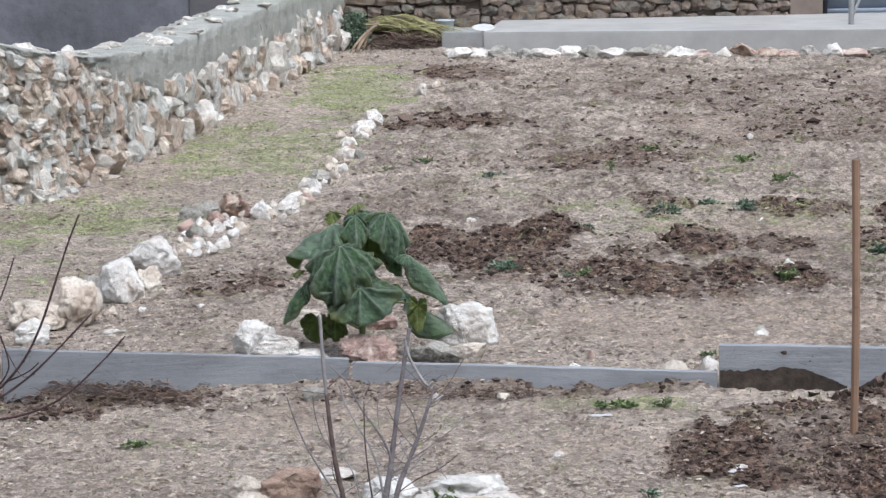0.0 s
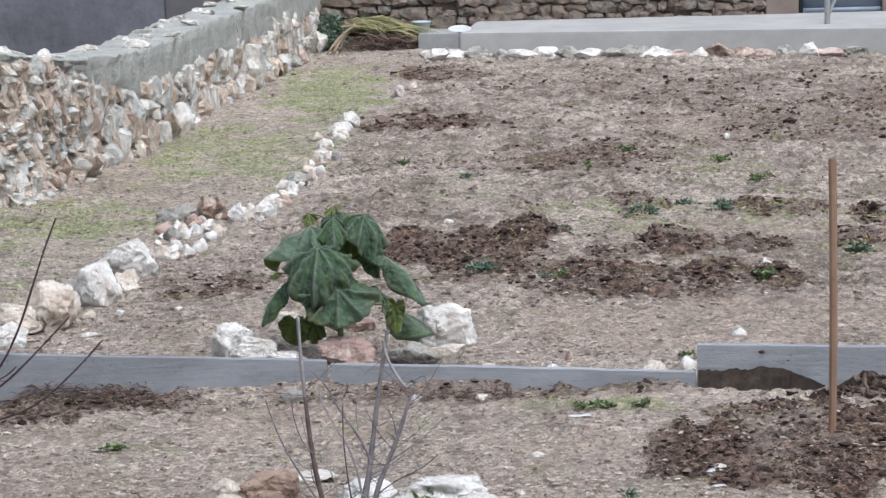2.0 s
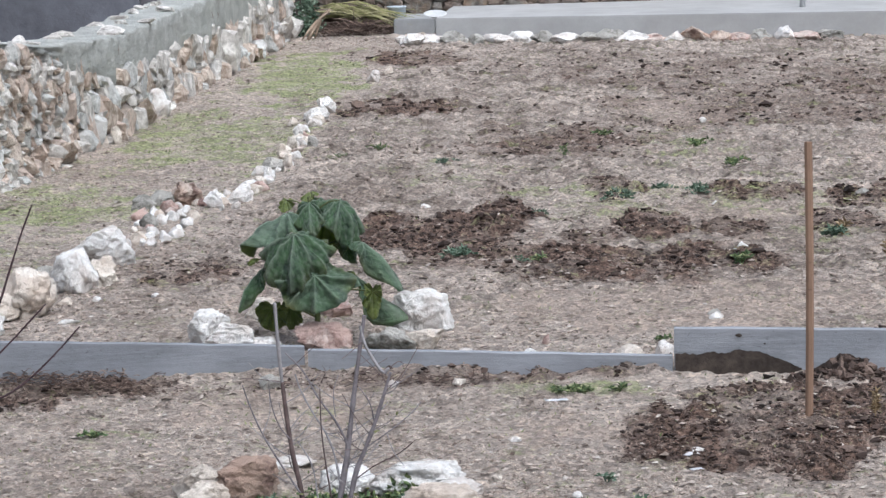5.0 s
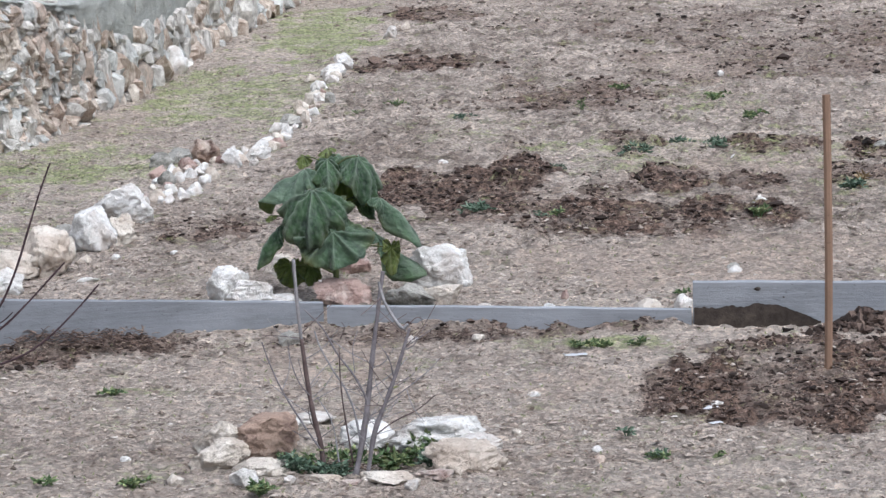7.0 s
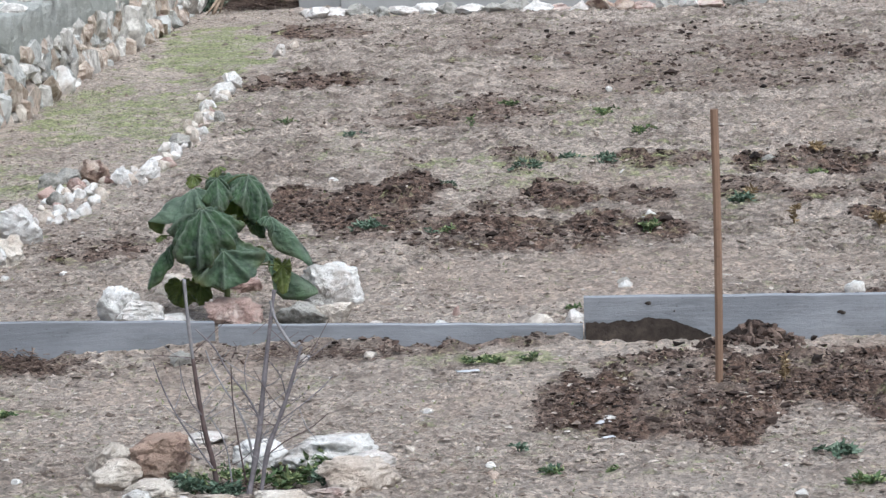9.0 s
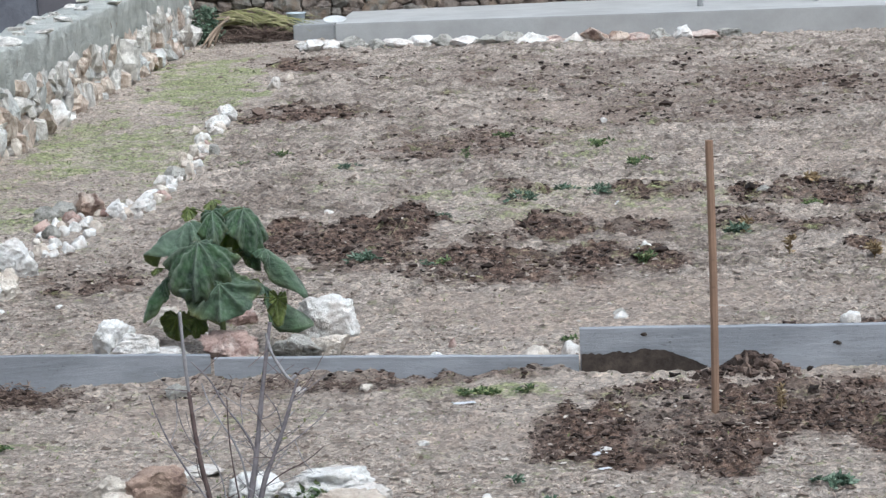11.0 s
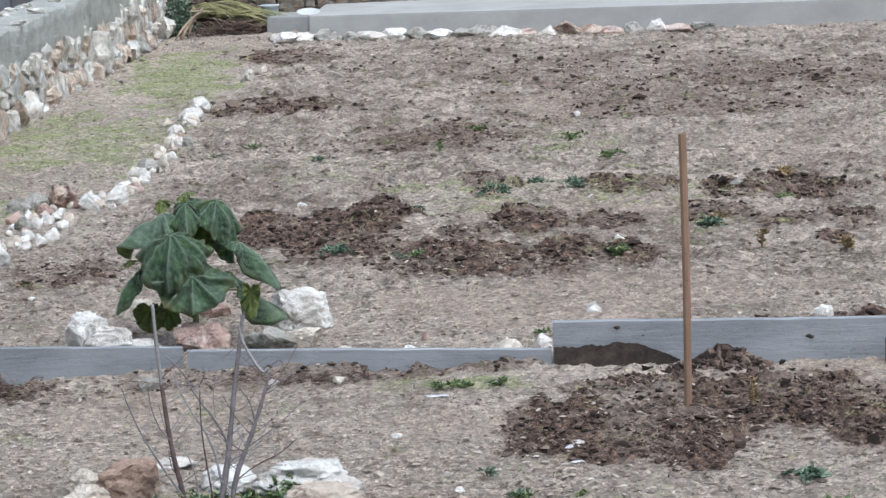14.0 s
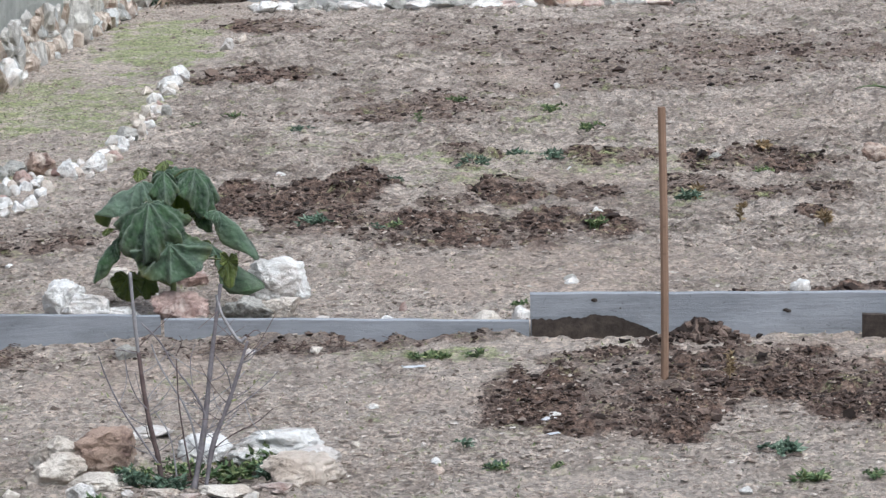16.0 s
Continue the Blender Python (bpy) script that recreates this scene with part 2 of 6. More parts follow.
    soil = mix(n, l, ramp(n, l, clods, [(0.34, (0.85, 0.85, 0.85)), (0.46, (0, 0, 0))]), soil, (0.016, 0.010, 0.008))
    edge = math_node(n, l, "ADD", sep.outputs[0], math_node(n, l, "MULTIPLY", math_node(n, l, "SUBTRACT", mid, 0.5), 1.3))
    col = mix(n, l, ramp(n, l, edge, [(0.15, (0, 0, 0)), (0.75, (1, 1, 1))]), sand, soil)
    grass = ramp(n, l, fine, [(0.3, (0.12, 0.14, 0.055)), (0.5, (0.29, 0.335, 0.15)), (0.7, (0.47, 0.475, 0.28))])
    clump = math_node(n, l, "ADD", math_node(n, l, "MULTIPLY", mid, 0.6), math_node(n, l, "ADD", math_node(n, l, "MULTIPLY", patch, 0.7), math_node(n, l, "MULTIPLY", fine, 0.5)))
    gfac = math_node(n, l, "ADD", sep.outputs[1], math_node(n, l, "MULTIPLY", math_node(n, l, "SUBTRACT", clump, 0.92), 4.6))
    col = mix(n, l, ramp(n, l, gfac, [(0.25, (0, 0, 0)), (1.3, (0.85, 0.85, 0.85))]), col, grass)
    # Cell tones: mixed pale and brown flakes, with crumb shading put into them.
    for scale, low, high in ((55.0, 0.72, 1.36), (24.0, 0.84, 1.24)):
        vor = n.new("ShaderNodeTexVoronoi")
        vor.inputs["Scale"].default_value = scale
        warp = n.new("ShaderNodeMapping")
        warp.inputs["Scale"].default_value = (1.0, 1.0, 2.0)
        l.new(g, warp.inputs["Vector"])
        l.new(warp.outputs[0], vor.inputs["Vector"])
        cell = n.new("ShaderNodeSeparateColor")
        l.new(vor.outputs["Color"], cell.inputs[0])
        col = mix(n, l, 1.0, col, ramp(n, l, cell.outputs[0], [(0.0, (low,) * 3), (1.0, (high, high * 0.99, high * 0.97))]), "MULTIPLY")
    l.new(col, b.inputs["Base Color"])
    bump(n, l, b, math_node(n, l, "ADD", fine, math_node(n, l, "MULTIPLY", tiny, 0.4)), 1.0, 0.045)
    return m


def rock_material(name, light, dark, stain, stain_amount=0.5, grain=1.0):
    m, n, l, b = material(name, 0.92)
    info = n.new("ShaderNodeObjectInfo")
    o = n.new("ShaderNodeNewGeometry").outputs["Position"]
    off = n.new("ShaderNodeVectorMath")
    off.operation = "ADD"
    l.new(o, off.inputs[0])
    l.new(info.outputs["Random"], off.inputs[1])
    v = off.outputs[0]
    mid = noise_node(n, l, 6.5 * grain, 8, 0.72, v)
    fine = noise_node(n, l, 48, 6, 0.75, v)
    col = ramp(n, l, mid, [(0.32, tuple(0.6 * q for q in dark)), (0.43, dark), (0.55, light)])
    st = noise_node(n, l, 6, 5, 0.65, v, (1, 1.3, 0.8))
    amount = math_node(n, l, "ADD", st, math_node(n, l, "MULTIPLY", info.outputs["Random"], 0.12))
    col = mix(n, l, ramp(n, l, amount, [(0.52, (0, 0, 0)), (0.66, (stain_amount,) * 3)]), col, stain)
    pit = ramp(n, l, fine, [(0.29, (0.7, 0.7, 0.7)), (0.36, (0, 0, 0))])
    col = mix(n, l, pit, col, tuple(0.5 * q for q in dark))
    l.new(col, b.inputs["Base Color"])
    bump(n, l, b, math_node(n, l, "ADD", mid, math_node(n, l, "MULTIPLY", fine, 0.6)), 0.9, 0.035)
    return m


def wood_material(name, light, dark, scale=(2.0, 30.0, 30.0)):
    m, n, l, b = material(name, 0.88)
    o = coords(n)
    grain = noise_node(n, l, 2.0, 8, 0.7, o, scale)
    blot = noise_node(n, l, 7.0, 6, 0.7, o)
    speck = noise_node(n, l, 55.0, 4, 0.7, o, (0.5, 1.0, 1.0))
    half = tuple(0.6 * p + 0.4 * q for p, q in zip(light, dark))
    col = ramp(n, l, grain, [(0.30, half), (0.62, light)])
    col = mix(n, l, ramp(n, l, blot, [(0.46, (0, 0, 0)), (0.70, (0.6, 0.6, 0.6))]), col, half)
    col = mix(n, l, ramp(n, l, speck, [(0.28, (0.8, 0.8, 0.8)), (0.39, (0, 0, 0))]), col, dark)
    col = mix(n, l, ramp(n, l, grain, [(0.27, (0.75, 0.75, 0.75)), (0.35, (0, 0, 0))]), col, dark)
    wash = noise_node(n, l, 1.6, 4, 0.6, o, (1.0, 3.0, 3.0))
    pale = tuple(min(1.0, 1.18 * q) for q in light)
    col = mix(n, l, ramp(n, l, wash, [(0.48, (0, 0, 0)), (0.66, (0.7, 0.7, 0.7))]), col, pale)
    l.new(col, b.inputs["Base Color"])
    bump(n, l, b, math_node(n, l, "ADD", grain, speck), 0.5, 0.006)
    return m


def mottled(name, light, dark, scale=6.0, rough=0.9, bump_dist=0.01, strength=0.5, fine_scale=50):
    m, n, l, b = material(name, rough)
    g = coords(n)
    mid = noise_node(n, l, scale, 7, 0.65, g)
    fine = noise_node(n, l, fine_scale, 5, 0.7, g)
    col = ramp(n, l, mid, [(0.3, dark), (0.68, light)])
    col = mix(n, l, ramp(n, l, fine, [(0.3, (0.5, 0.5, 0.5)), (0.5, (0, 0, 0))]), col, dark)
    l.new(col, b.inputs["Base Color"])
    bump(n, l, b, math_node(n, l, "ADD", mid, fine), strength, bump_dist)
    return m


def island_material(name, stops, rough=0.9, fine_scale=80):
    m, n, l, b = material(name, rough)
    r = n.new("ShaderNodeNewGeometry").outputs["Random Per Island"]
    col = ramp(n, l, r, stops)
    f = noise_node(n, l, fine_scale, 4, 0.6, coords(n))
    col = mix(n, l, ramp(n, l, f, [(0.35, (0.5, 0.5, 0.5)), (0.6, (0, 0, 0))]), col, stops[0][1])
    l.new(col, b.inputs["Base Color"])
    bump(n, l, b, f, 0.5, 0.005)
    return m


def leaf_material(name, light, dark, vein, sheen_tone):
    m, n, l, b = material(name, 0.40)
    o = coords(n)
    f = noise_node(n, l, 17, 6, 0.7, o)
    col = ramp(n, l, f, [(0.36, dark), (0.62, light)])
    rnd = n.new("ShaderNodeObjectInfo").outputs["Random"]
    # Some leaves go paler at random: sky sheen put into the base colour.
    col = mix(n, l, ramp(n, l, rnd, [(0.45, (0, 0, 0)), (0.9, (0.6, 0.6, 0.6))]), col, sheen_tone)
    att = n.new("ShaderNodeAttribute")
    att.attribute_name = "vein"
    col = mix(n, l, att.outputs["Fac"], col, vein)
    edge = n.new("ShaderNodeAttribute")
    edge.attribute_name = "rim"
    col = mix(n, l, math_node(n, l, "MULTIPLY", edge.outputs["Fac"], 0.7), col, (0.24, 0.25, 0.07))
    l.new(col, b.inputs["Base Color"])
    b.inputs["Specular IOR Level"].default_value = 0.8
    b.inputs["Coat Weight"].default_value = 0.25
    b.inputs["Coat Roughness"].default_value = 0.3
    b.inputs["Sheen Weight"].default_value = 0.3
    b.inputs["Sheen Roughness"].default_value = 0.35
    tr = n.new("ShaderNodeBsdfTranslucent")
    l.new(col, tr.inputs["Color"])
    mx = n.new("ShaderNodeMixShader")
    mx.inputs[0].default_value = 0.5
    l.new(b.outputs[0], mx.inputs[1])
    l.new(tr.outputs[0], mx.inputs[2])
    l.new(mx.outputs[0], n["Material Output"].inputs["Surface"])
    crease = noise_node(n, l, 38, 4, 0.6, o)
    bump(n, l, b, math_node(n, l, "ADD", f, math_node(n, l, "MULTIPLY", crease, 0.7)), 1.0, 0.035)
    return m


M_GROUND = ground_material()
M_WHITE = rock_material("white_limestone", (0.89, 0.875, 0.84), (0.69, 0.665, 0.62), (0.50, 0.40, 0.33), 0.45)
M_CREAM = rock_material("cream_limestone", (0.80, 0.735, 0.645), (0.58, 0.51, 0.43), (0.52, 0.385, 0.29), 0.35)
M_TAN = rock_material("rusty_limestone", (0.47, 0.34, 0.265), (0.21, 0.14, 0.115), (0.68, 0.58, 0.49), 0.8)
M_PINK = rock_material("pinkish_limestone", (0.55, 0.40, 0.345), (0.30, 0.20, 0.17), (0.72, 0.65, 0.58), 0.6)
M_GREY = rock_material("grey_lichened_limestone", (0.42, 0.405, 0.365), (0.17, 0.165, 0.142), (0.58, 0.55, 0.50), 0.45)
M_WALLSTONES = [
    rock_material("buff_wall_stone", (0.76, 0.675, 0.575), (0.44, 0.365, 0.295), (0.36, 0.255, 0.19), 0.5, 2.0),
    rock_material("pale_wall_stone", (0.86, 0.83, 0.77), (0.54, 0.51, 0.46), (0.38, 0.35, 0.31), 0.5, 2.0),
    rock_material("pink_wall_stone", (0.68, 0.55, 0.455), (0.38, 0.295, 0.235), (0.60, 0.53, 0.46), 0.5, 2.0),
    rock_material("grey_wall_stone", (0.68, 0.685, 0.65), (0.38, 0.385, 0.36), (0.60, 0.58, 0.54), 0.5, 2.0),
]
M_HOUSESTONES = [
    rock_material("brown_house_stone", (0.235, 0.185, 0.15), (0.10, 0.078, 0.064), (0.30, 0.26, 0.23), 0.6),
    rock_material("grey_house_stone", (0.25, 0.23, 0.20), (0.11, 0.10, 0.085), (0.24, 0.165, 0.11), 0.6),
]
M_MORTAR = mottled("old_lime_mortar", (0.40, 0.345, 0.29), (0.16, 0.13, 0.105), 8, 0.95, 0.05, 1.0)
M_CEMENT = mottled("weathered_cement_coping", (0.56, 0.57, 0.53), (0.36, 0.368, 0.335), 4.5, 0.95, 0.04, 1.0, 30)
M_DARKJOINT = mottled("dark_earth_joint", (0.15, 0.12, 0.10), (0.06, 0.048, 0.04), 8, 0.95, 0.02, 0.6)
M_SLAB = mottled("pale_concrete", (0.43, 0.43, 0.42), (0.32, 0.318, 0.308), 1.6, 0.85, 0.006, 0.4)
M_BLOCK = mottled("grey_concrete_block", (0.36, 0.37, 0.37), (0.26, 0.265, 0.265), 4, 0.9, 0.006, 0.5)
M_BOARD = wood_material("weathered_grey_board", (0.225, 0.235, 0.252), (0.08, 0.083, 0.088))
M_BOARDPALE = wood_material("pale_weathered_grey_board", (0.285, 0.296, 0.315), (0.10, 0.103, 0.108))
M_DAMP = mottled("damp_dark_board", (0.085, 0.067, 0.054), (0.016, 0.012, 0.010), 13, 0.7, 0.004, 0.5, 70)
M_STAKE = wood_material("raw_brown_stake", (0.265, 0.172, 0.118), (0.15, 0.095, 0.065), (30.0, 30.0, 2.0))
M_BARK = mottled("grey_bark", (0.27, 0.25, 0.26), (0.12, 0.105, 0.11), 25, 0.8, 0.003, 0.5, 120)
M_BARKPALE = mottled("pale_bark", (0.36, 0.345, 0.35), (0.19, 0.18, 0.18), 25, 0.8, 0.003, 0.5, 120)
M_BARKBROWN = mottled("brown_bark", (0.17, 0.125, 0.115), (0.07, 0.05, 0.048), 25, 0.75, 0.003, 0.5, 120)
M_BARKRED = mottled("dark_red_bark", (0.085, 0.052, 0.056), (0.03, 0.018, 0.020), 25, 0.7, 0.003, 0.5, 120)
M_LEAF = leaf_material("broad_green_leaf", (0.115, 0.245, 0.100), (0.009, 0.042, 0.019), (0.36, 0.47, 0.34), (0.24, 0.35, 0.25))
M_LEAFUNDER = leaf_material("yellow_green_underside", (0.27, 0.34, 0.06), (0.13, 0.19, 0.035), (0.36, 0.40, 0.14), (0.22, 0.30, 0.08))
M_STALK = mottled("green_leaf_stalk", (0.15, 0.17, 0.07), (0.08, 0.10, 0.04), 20, 0.6)
M_WEED = island_material("weed_green", [(0.0, (0.060, 0.10, 0.045)), (0.5, (0.16, 0.225, 0.095)), (1.0, (0.33, 0.36, 0.17))], 0.7)
M_WEEDBLUE = island_material("weed_bluish", [(0.0, (0.06, 0.10, 0.065)), (0.5, (0.13, 0.19, 0.13)), (1.0, (0.26, 0.32, 0.24))], 0.7)
M_GRASS = island_material("short_grass", [(0.0, (0.07, 0.095, 0.03)), (0.5, (0.16, 0.19, 0.07)), (0.85, (0.30, 0.30, 0.14)), (1.0, (0.42, 0.37, 0.22))], 0.8)
M_GRASSDRY = island_material("dry_grass", [(0.0, (0.22, 0.15, 0.08)), (0.6, (0.40, 0.30, 0.17)), (1.0, (0.55, 0.46, 0.30))], 0.85)
M_DRYLEAF = mottled("dry_tan_leaf", (0.40, 0.32, 0.24), (0.24, 0.18, 0.13), 12, 0.85)
M_FROND = island_material("yellowing_palm_frond", [(0.0, (0.10, 0.11, 0.04)), (0.5, (0.22, 0.215, 0.09)), (1.0, (0.37, 0.33, 0.19))], 0.7)
M_CLOD = island_material("turned_dark_soil", [(0.0, (0.014, 0.010, 0.008)), (0.5, (0.085, 0.059, 0.048)), (1.0, (0.20, 0.146, 0.118))], 0.97)
M_PEBBLE = island_material("mixed_pebbles", [(0.0, (0.18, 0.14, 0.113)), (0.5, (0.36, 0.30, 0.252)), (0.93, (0.47, 0.405, 0.35)), (1.0, (0.60, 0.555, 0.50))], 0.9)
M_CRUMB = island_material("dry_soil_crumbs", [(0.0, (0.10, 0.078, 0.063)), (0.5, (0.23, 0.185, 0.152)), (0.8, (0.36, 0.30, 0.255)), (1.0, (0.50, 0.44, 0.385))], 0.97)
M_STRAW = island_material("straw_and_litter", [(0.0, (0.08, 0.058, 0.045)), (0.45, (0.23, 0.175, 0.135)), (0.8, (0.43, 0.36, 0.29)), (1.0, (0.56, 0.50, 0.43))], 0.9)
M_TWIGS = island_material("brown_twigs", [(0.0, (0.05, 0.033, 0.027)), (0.6, (0.14, 0.098, 0.078)), (1.0, (0.31, 0.235, 0.185))], 0.85)
M_DARKWALL = mottled("dark_grey_rough_render", (0.18, 0.188, 0.215), (0.085, 0.088, 0.10), 1.3, 0.95, 0.03, 0.4, 9)
M_GREYPANEL = mottled("smooth_grey_panel", (0.17, 0.165, 0.18), (0.12, 0.115, 0.125), 2.5, 0.9)
M_BROWNPANEL = mottled("brown_panel", (0.20, 0.125, 0.10), (0.13, 0.08, 0.065), 4, 0.8)
M_PLASTER = mottled("brown_plaster", (0.25, 0.205, 0.175), (0.17, 0.138, 0.118), 3, 0.9)
M_SHUTTER = mottled("blue_grey_paint", (0.25, 0.29, 0.35), (0.20, 0.235, 0.29), 4, 0.6)
M_DARKFRAME = mottled("dark_painted_frame", (0.05, 0.055, 0.07), (0.035, 0.038, 0.05), 4, 0.5)
M_STEEL = mottled("galvanised_steel", (0.45, 0.46, 0.46), (0.34, 0.35, 0.35), 12, 0.45)
M_STEEL.node_tree.nodes["Principled BSDF"].inputs["Metallic"].default_value = 0.6
M_PLASTIC = mottled("translucent_white_plastic", (0.50, 0.55, 0.58), (0.40, 0.45, 0.48), 3, 0.35)
M_CERAMIC = mottled("white_dish", (0.62, 0.63, 0.62), (0.52, 0.53, 0.52), 3, 0.3)
M_PAPER = mottled("white_scrap", (0.62, 0.62, 0.63), (0.50, 0.50, 0.52), 10, 0.7)


# ---- ground: one sheet that reaches the horizon ----
def ground():
    def axis(inner, far):
        out = np.geomspace(0.4, far, 16)
        return np.concatenate([inner[0] - out[::-1], inner, inner[-1] + out])
    ys = [7.6]
    while ys[-1] < 40:
        ys.append(ys[-1] + 0.0135 * (ys[-1] / 10.0) ** 1.5)
    xs = np.linspace(-5.2, 7.4, 640)
    X, Y = np.meshgrid(axis(xs, 900), axis(np.array(ys), 900))
    Z = ground_z(X, Y)
    far = np.maximum(np.maximum(-6.0 - X, X - 8.5), np.maximum(6.5 - Y, Y - 42.0))
    Z = Z * smooth(2.5, 0.0, far)
    dug, green = dug_at(X, Y), green_at(X, Y)
    ny, nx = X.shape
    idx = np.arange(nx * ny).reshape(ny, nx)
    quads = np.stack([idx[:-1, :-1], idx[:-1, 1:], idx[1:, 1:], idx[1:, :-1]], -1).reshape(-1, 4)
    me = bpy.data.meshes.new("ground")
    me.vertices.add(nx * ny)
    me.vertices.foreach_set("co", np.stack([X, Y, Z], -1).reshape(-1))
    me.loops.add(quads.size)
    me.loops.foreach_set("vertex_index", quads.reshape(-1))
    me.polygons.add(len(quads))
    me.polygons.foreach_set("loop_start", np.arange(0, quads.size, 4))
    me.polygons.foreach_set("use_smooth", np.ones(len(quads), bool))
    me.materials.append(M_GROUND)
    me.update(calc_edges=True)
    col = me.color_attributes.new("zones", "FLOAT_COLOR", "POINT")
    crumbly = crumbly_at(X, Y)
    data = np.stack([dug, green, crumbly, path_at(X, Y)], -1).reshape(-1)
    col.data.foreach_set("color", data)
    tagged(new("ground", me), "bare sandy garden soil with dug dark patches and sparse grass", "ground", kind="structure")


ground()


# ---- stones ----
def rock_bm(w, d, h, seed, detail=4, cuts=9, sink=0.45, top=1.0):
    rnd = random.Random(seed)
    bm = bmesh.new()
    bmesh.ops.create_icosphere(bm, subdivisions=detail, radius=1.0)
    planes = []
    for _ in range(cuts):
        v = Vector((rnd.gauss(0, 1), rnd.gauss(0, 1), rnd.gauss(0.15, 0.8))).normalized()
        planes.append((v, rnd.uniform(0.48, 0.85)))
    off = Vector((rnd.uniform(0, 90), rnd.uniform(0, 90), rnd.uniform(0, 90)))
    for vert in bm.verts:
        p = vert.co.copy()
        p *= 1 + 0.35 * noise.noise(p * 1.3 + off)
        for v, k in planes:
            e = p.dot(v) - k
            if e > 0:
                p -= v * e
        p *= 1 + 0.15 * noise.noise(p * 2.3 + off) + 0.26 * (0.3 - abs(noise.noise(p * 3.6 + off))) + 0.08 * noise.noise(p * 11 + off) + 0.04 * noise.noise(p * 23 + off)
        vert.co = p
    lo = Vector([min(v.co[i] for v in bm.verts) for i in range(3)])
    hi = Vector([max(v.co[i] for v in bm.verts) for i in range(3)])
    for vert in bm.verts:
        q = [(vert.co[i] - lo[i]) / (hi[i] - lo[i]) for i in range(3)]
        if top < 1.0:
            q[2] = 1 - (1 - q[2]) ** (1 / top)
        k = 0.86 + 0.18 * math.sin(math.pi * min(1.0, 0.15 + 0.85 * q[2])) if sink else 1.0
        vert.co = ((q[0] - 0.5) * w * k, (q[1] - 0.5) * d * k, (q[2] * (1 + sink) - sink) * h)
    return bm


COUNT = [0]


def boulder(x, y, w, h, mat, label, group="", depth=None, turn=0.0, tilt=0.0, detail=5, name="boulder", category="stone", top=1.0):
    """A stone whose visible front foot lies near y."""
    COUNT[0] += 1
    d = depth or w * 0.8
    bm = rock_bm(w, d, h, COUNT[0], detail, top=top)
    ob = link_mesh(name, bm, mat)
    cy = y + d * 0.32
    ob.matrix_basis = pose(x, cy, min(gz(x, cy), gz(x, y)), tilt, tilt * 0.6, turn)
    return tagged(ob, label, category, group)


# edging row that parts the grass strip from the dug plot
ROW_NEAR = [
    (-2.204, 13.187, 0.244, 0.127, M_CREAM), (-2.153, 12.783, 0.184, 0.092, M_WHITE), (-2.010, 13.248, 0.219, 0.199, M_CREAM),
    (-2.025, 14.093, 0.183, 0.096, M_GREY), (-1.889, 13.944, 0.221, 0.189, M_WHITE), (-1.834, 14.769, 0.301, 0.181, M_WHITE),
    (-1.754, 14.133, 0.184, 0.131, M_CREAM), (-1.751, 15.365, 0.076, 0.077, M_WHITE), (-1.570, 17.279, 0.287, 0.154, M_TAN),
    (-1.702, 17.309, 0.209, 0.097, M_GREY), (-1.344, 17.044, 0.158, 0.124, M_WHITE), (-1.224, 17.363, 0.184, 0.114, M_WHITE),
    (-1.070, 18.920, 0.179, 0.108, M_GREY), (-1.072, 18.450, 0.084, 0.105, M_WHITE), (-0.972, 19.222, 0.079, 0.105, M_CREAM),
]
ROW_FAR = [
    (-0.970, 20.088, 0.121, 0.122, M_CREAM), (-0.976, 20.957, 0.090, 0.124, M_WHITE), (-0.857, 20.426, 0.097, 0.081, M_GREY),
    (-0.819, 22.886, 0.192, 0.142, M_WHITE), (-0.894, 22.449, 0.222, 0.100, M_WHITE), (-0.882, 21.917, 0.137, 0.076, M_WHITE),
    (-1.138, 18.314, 0.095, 0.068, M_CREAM), (-1.205, 18.181, 0.149, 0.046, M_WHITE), (-0.445, 25.833, 0.155, 0.118, M_WHITE),
    (-0.306, 26.776, 0.120, 0.089, M_CREAM), (-1.058, 19.932, 0.086, 0.092, M_CREAM), (-1.213, 17.093, 0.081, 0.041, M_WHITE),
]
TERRACE_END = [(-0.057, 30.317, 0.313, 0.124, M_WHITE), (-0.189, 30.682, 0.185, 0.086, M_WHITE)]
WORDS = {"white_limestone": "white weathered limestone", "cream_limestone": "cream limestone", "rusty_limestone": "rust-brown limestone",
         "pinkish_limestone": "pinkish limestone", "grey_lichened_limestone": "grey lichened limestone"}
for x, y, w, h, mat in ROW_NEAR + ROW_FAR + TERRACE_END:
    k = 1.25 if y < 15 else 1.08
    boulder(x, y, k * w, k * h, mat, WORDS[mat.name] + " edging stone on the soil", "edging stones", turn=(x * 977) % 360, top=0.8)
for x, y in ((-1.707, 15.658), (-1.649, 15.923), (-1.563, 15.754), (-1.504, 16.047), (-1.727, 16.358), (-1.649, 16.472), (-1.588, 16.589), (-1.476, 16.330), (-1.723, 16.858), (-1.642, 16.978), (-1.807, 16.614), (-1.538, 16.836), (-1.627, 15.538), (-1.824, 17.132), (-1.732, 17.336), (-1.461, 16.574), (-1.505, 15.862)):
    k = (abs(x) * 37 + y * 11) % 1
    boulder(x, y, 0.09 + 0.07 * k, 0.06 + 0.04 * k, (M_WHITE, M_CREAM, M_PINK, M_GREY)[int(k * 4)], "small broken limestone in the edging row", "edging stones", turn=k * 360, detail=3, name="edging_stone")

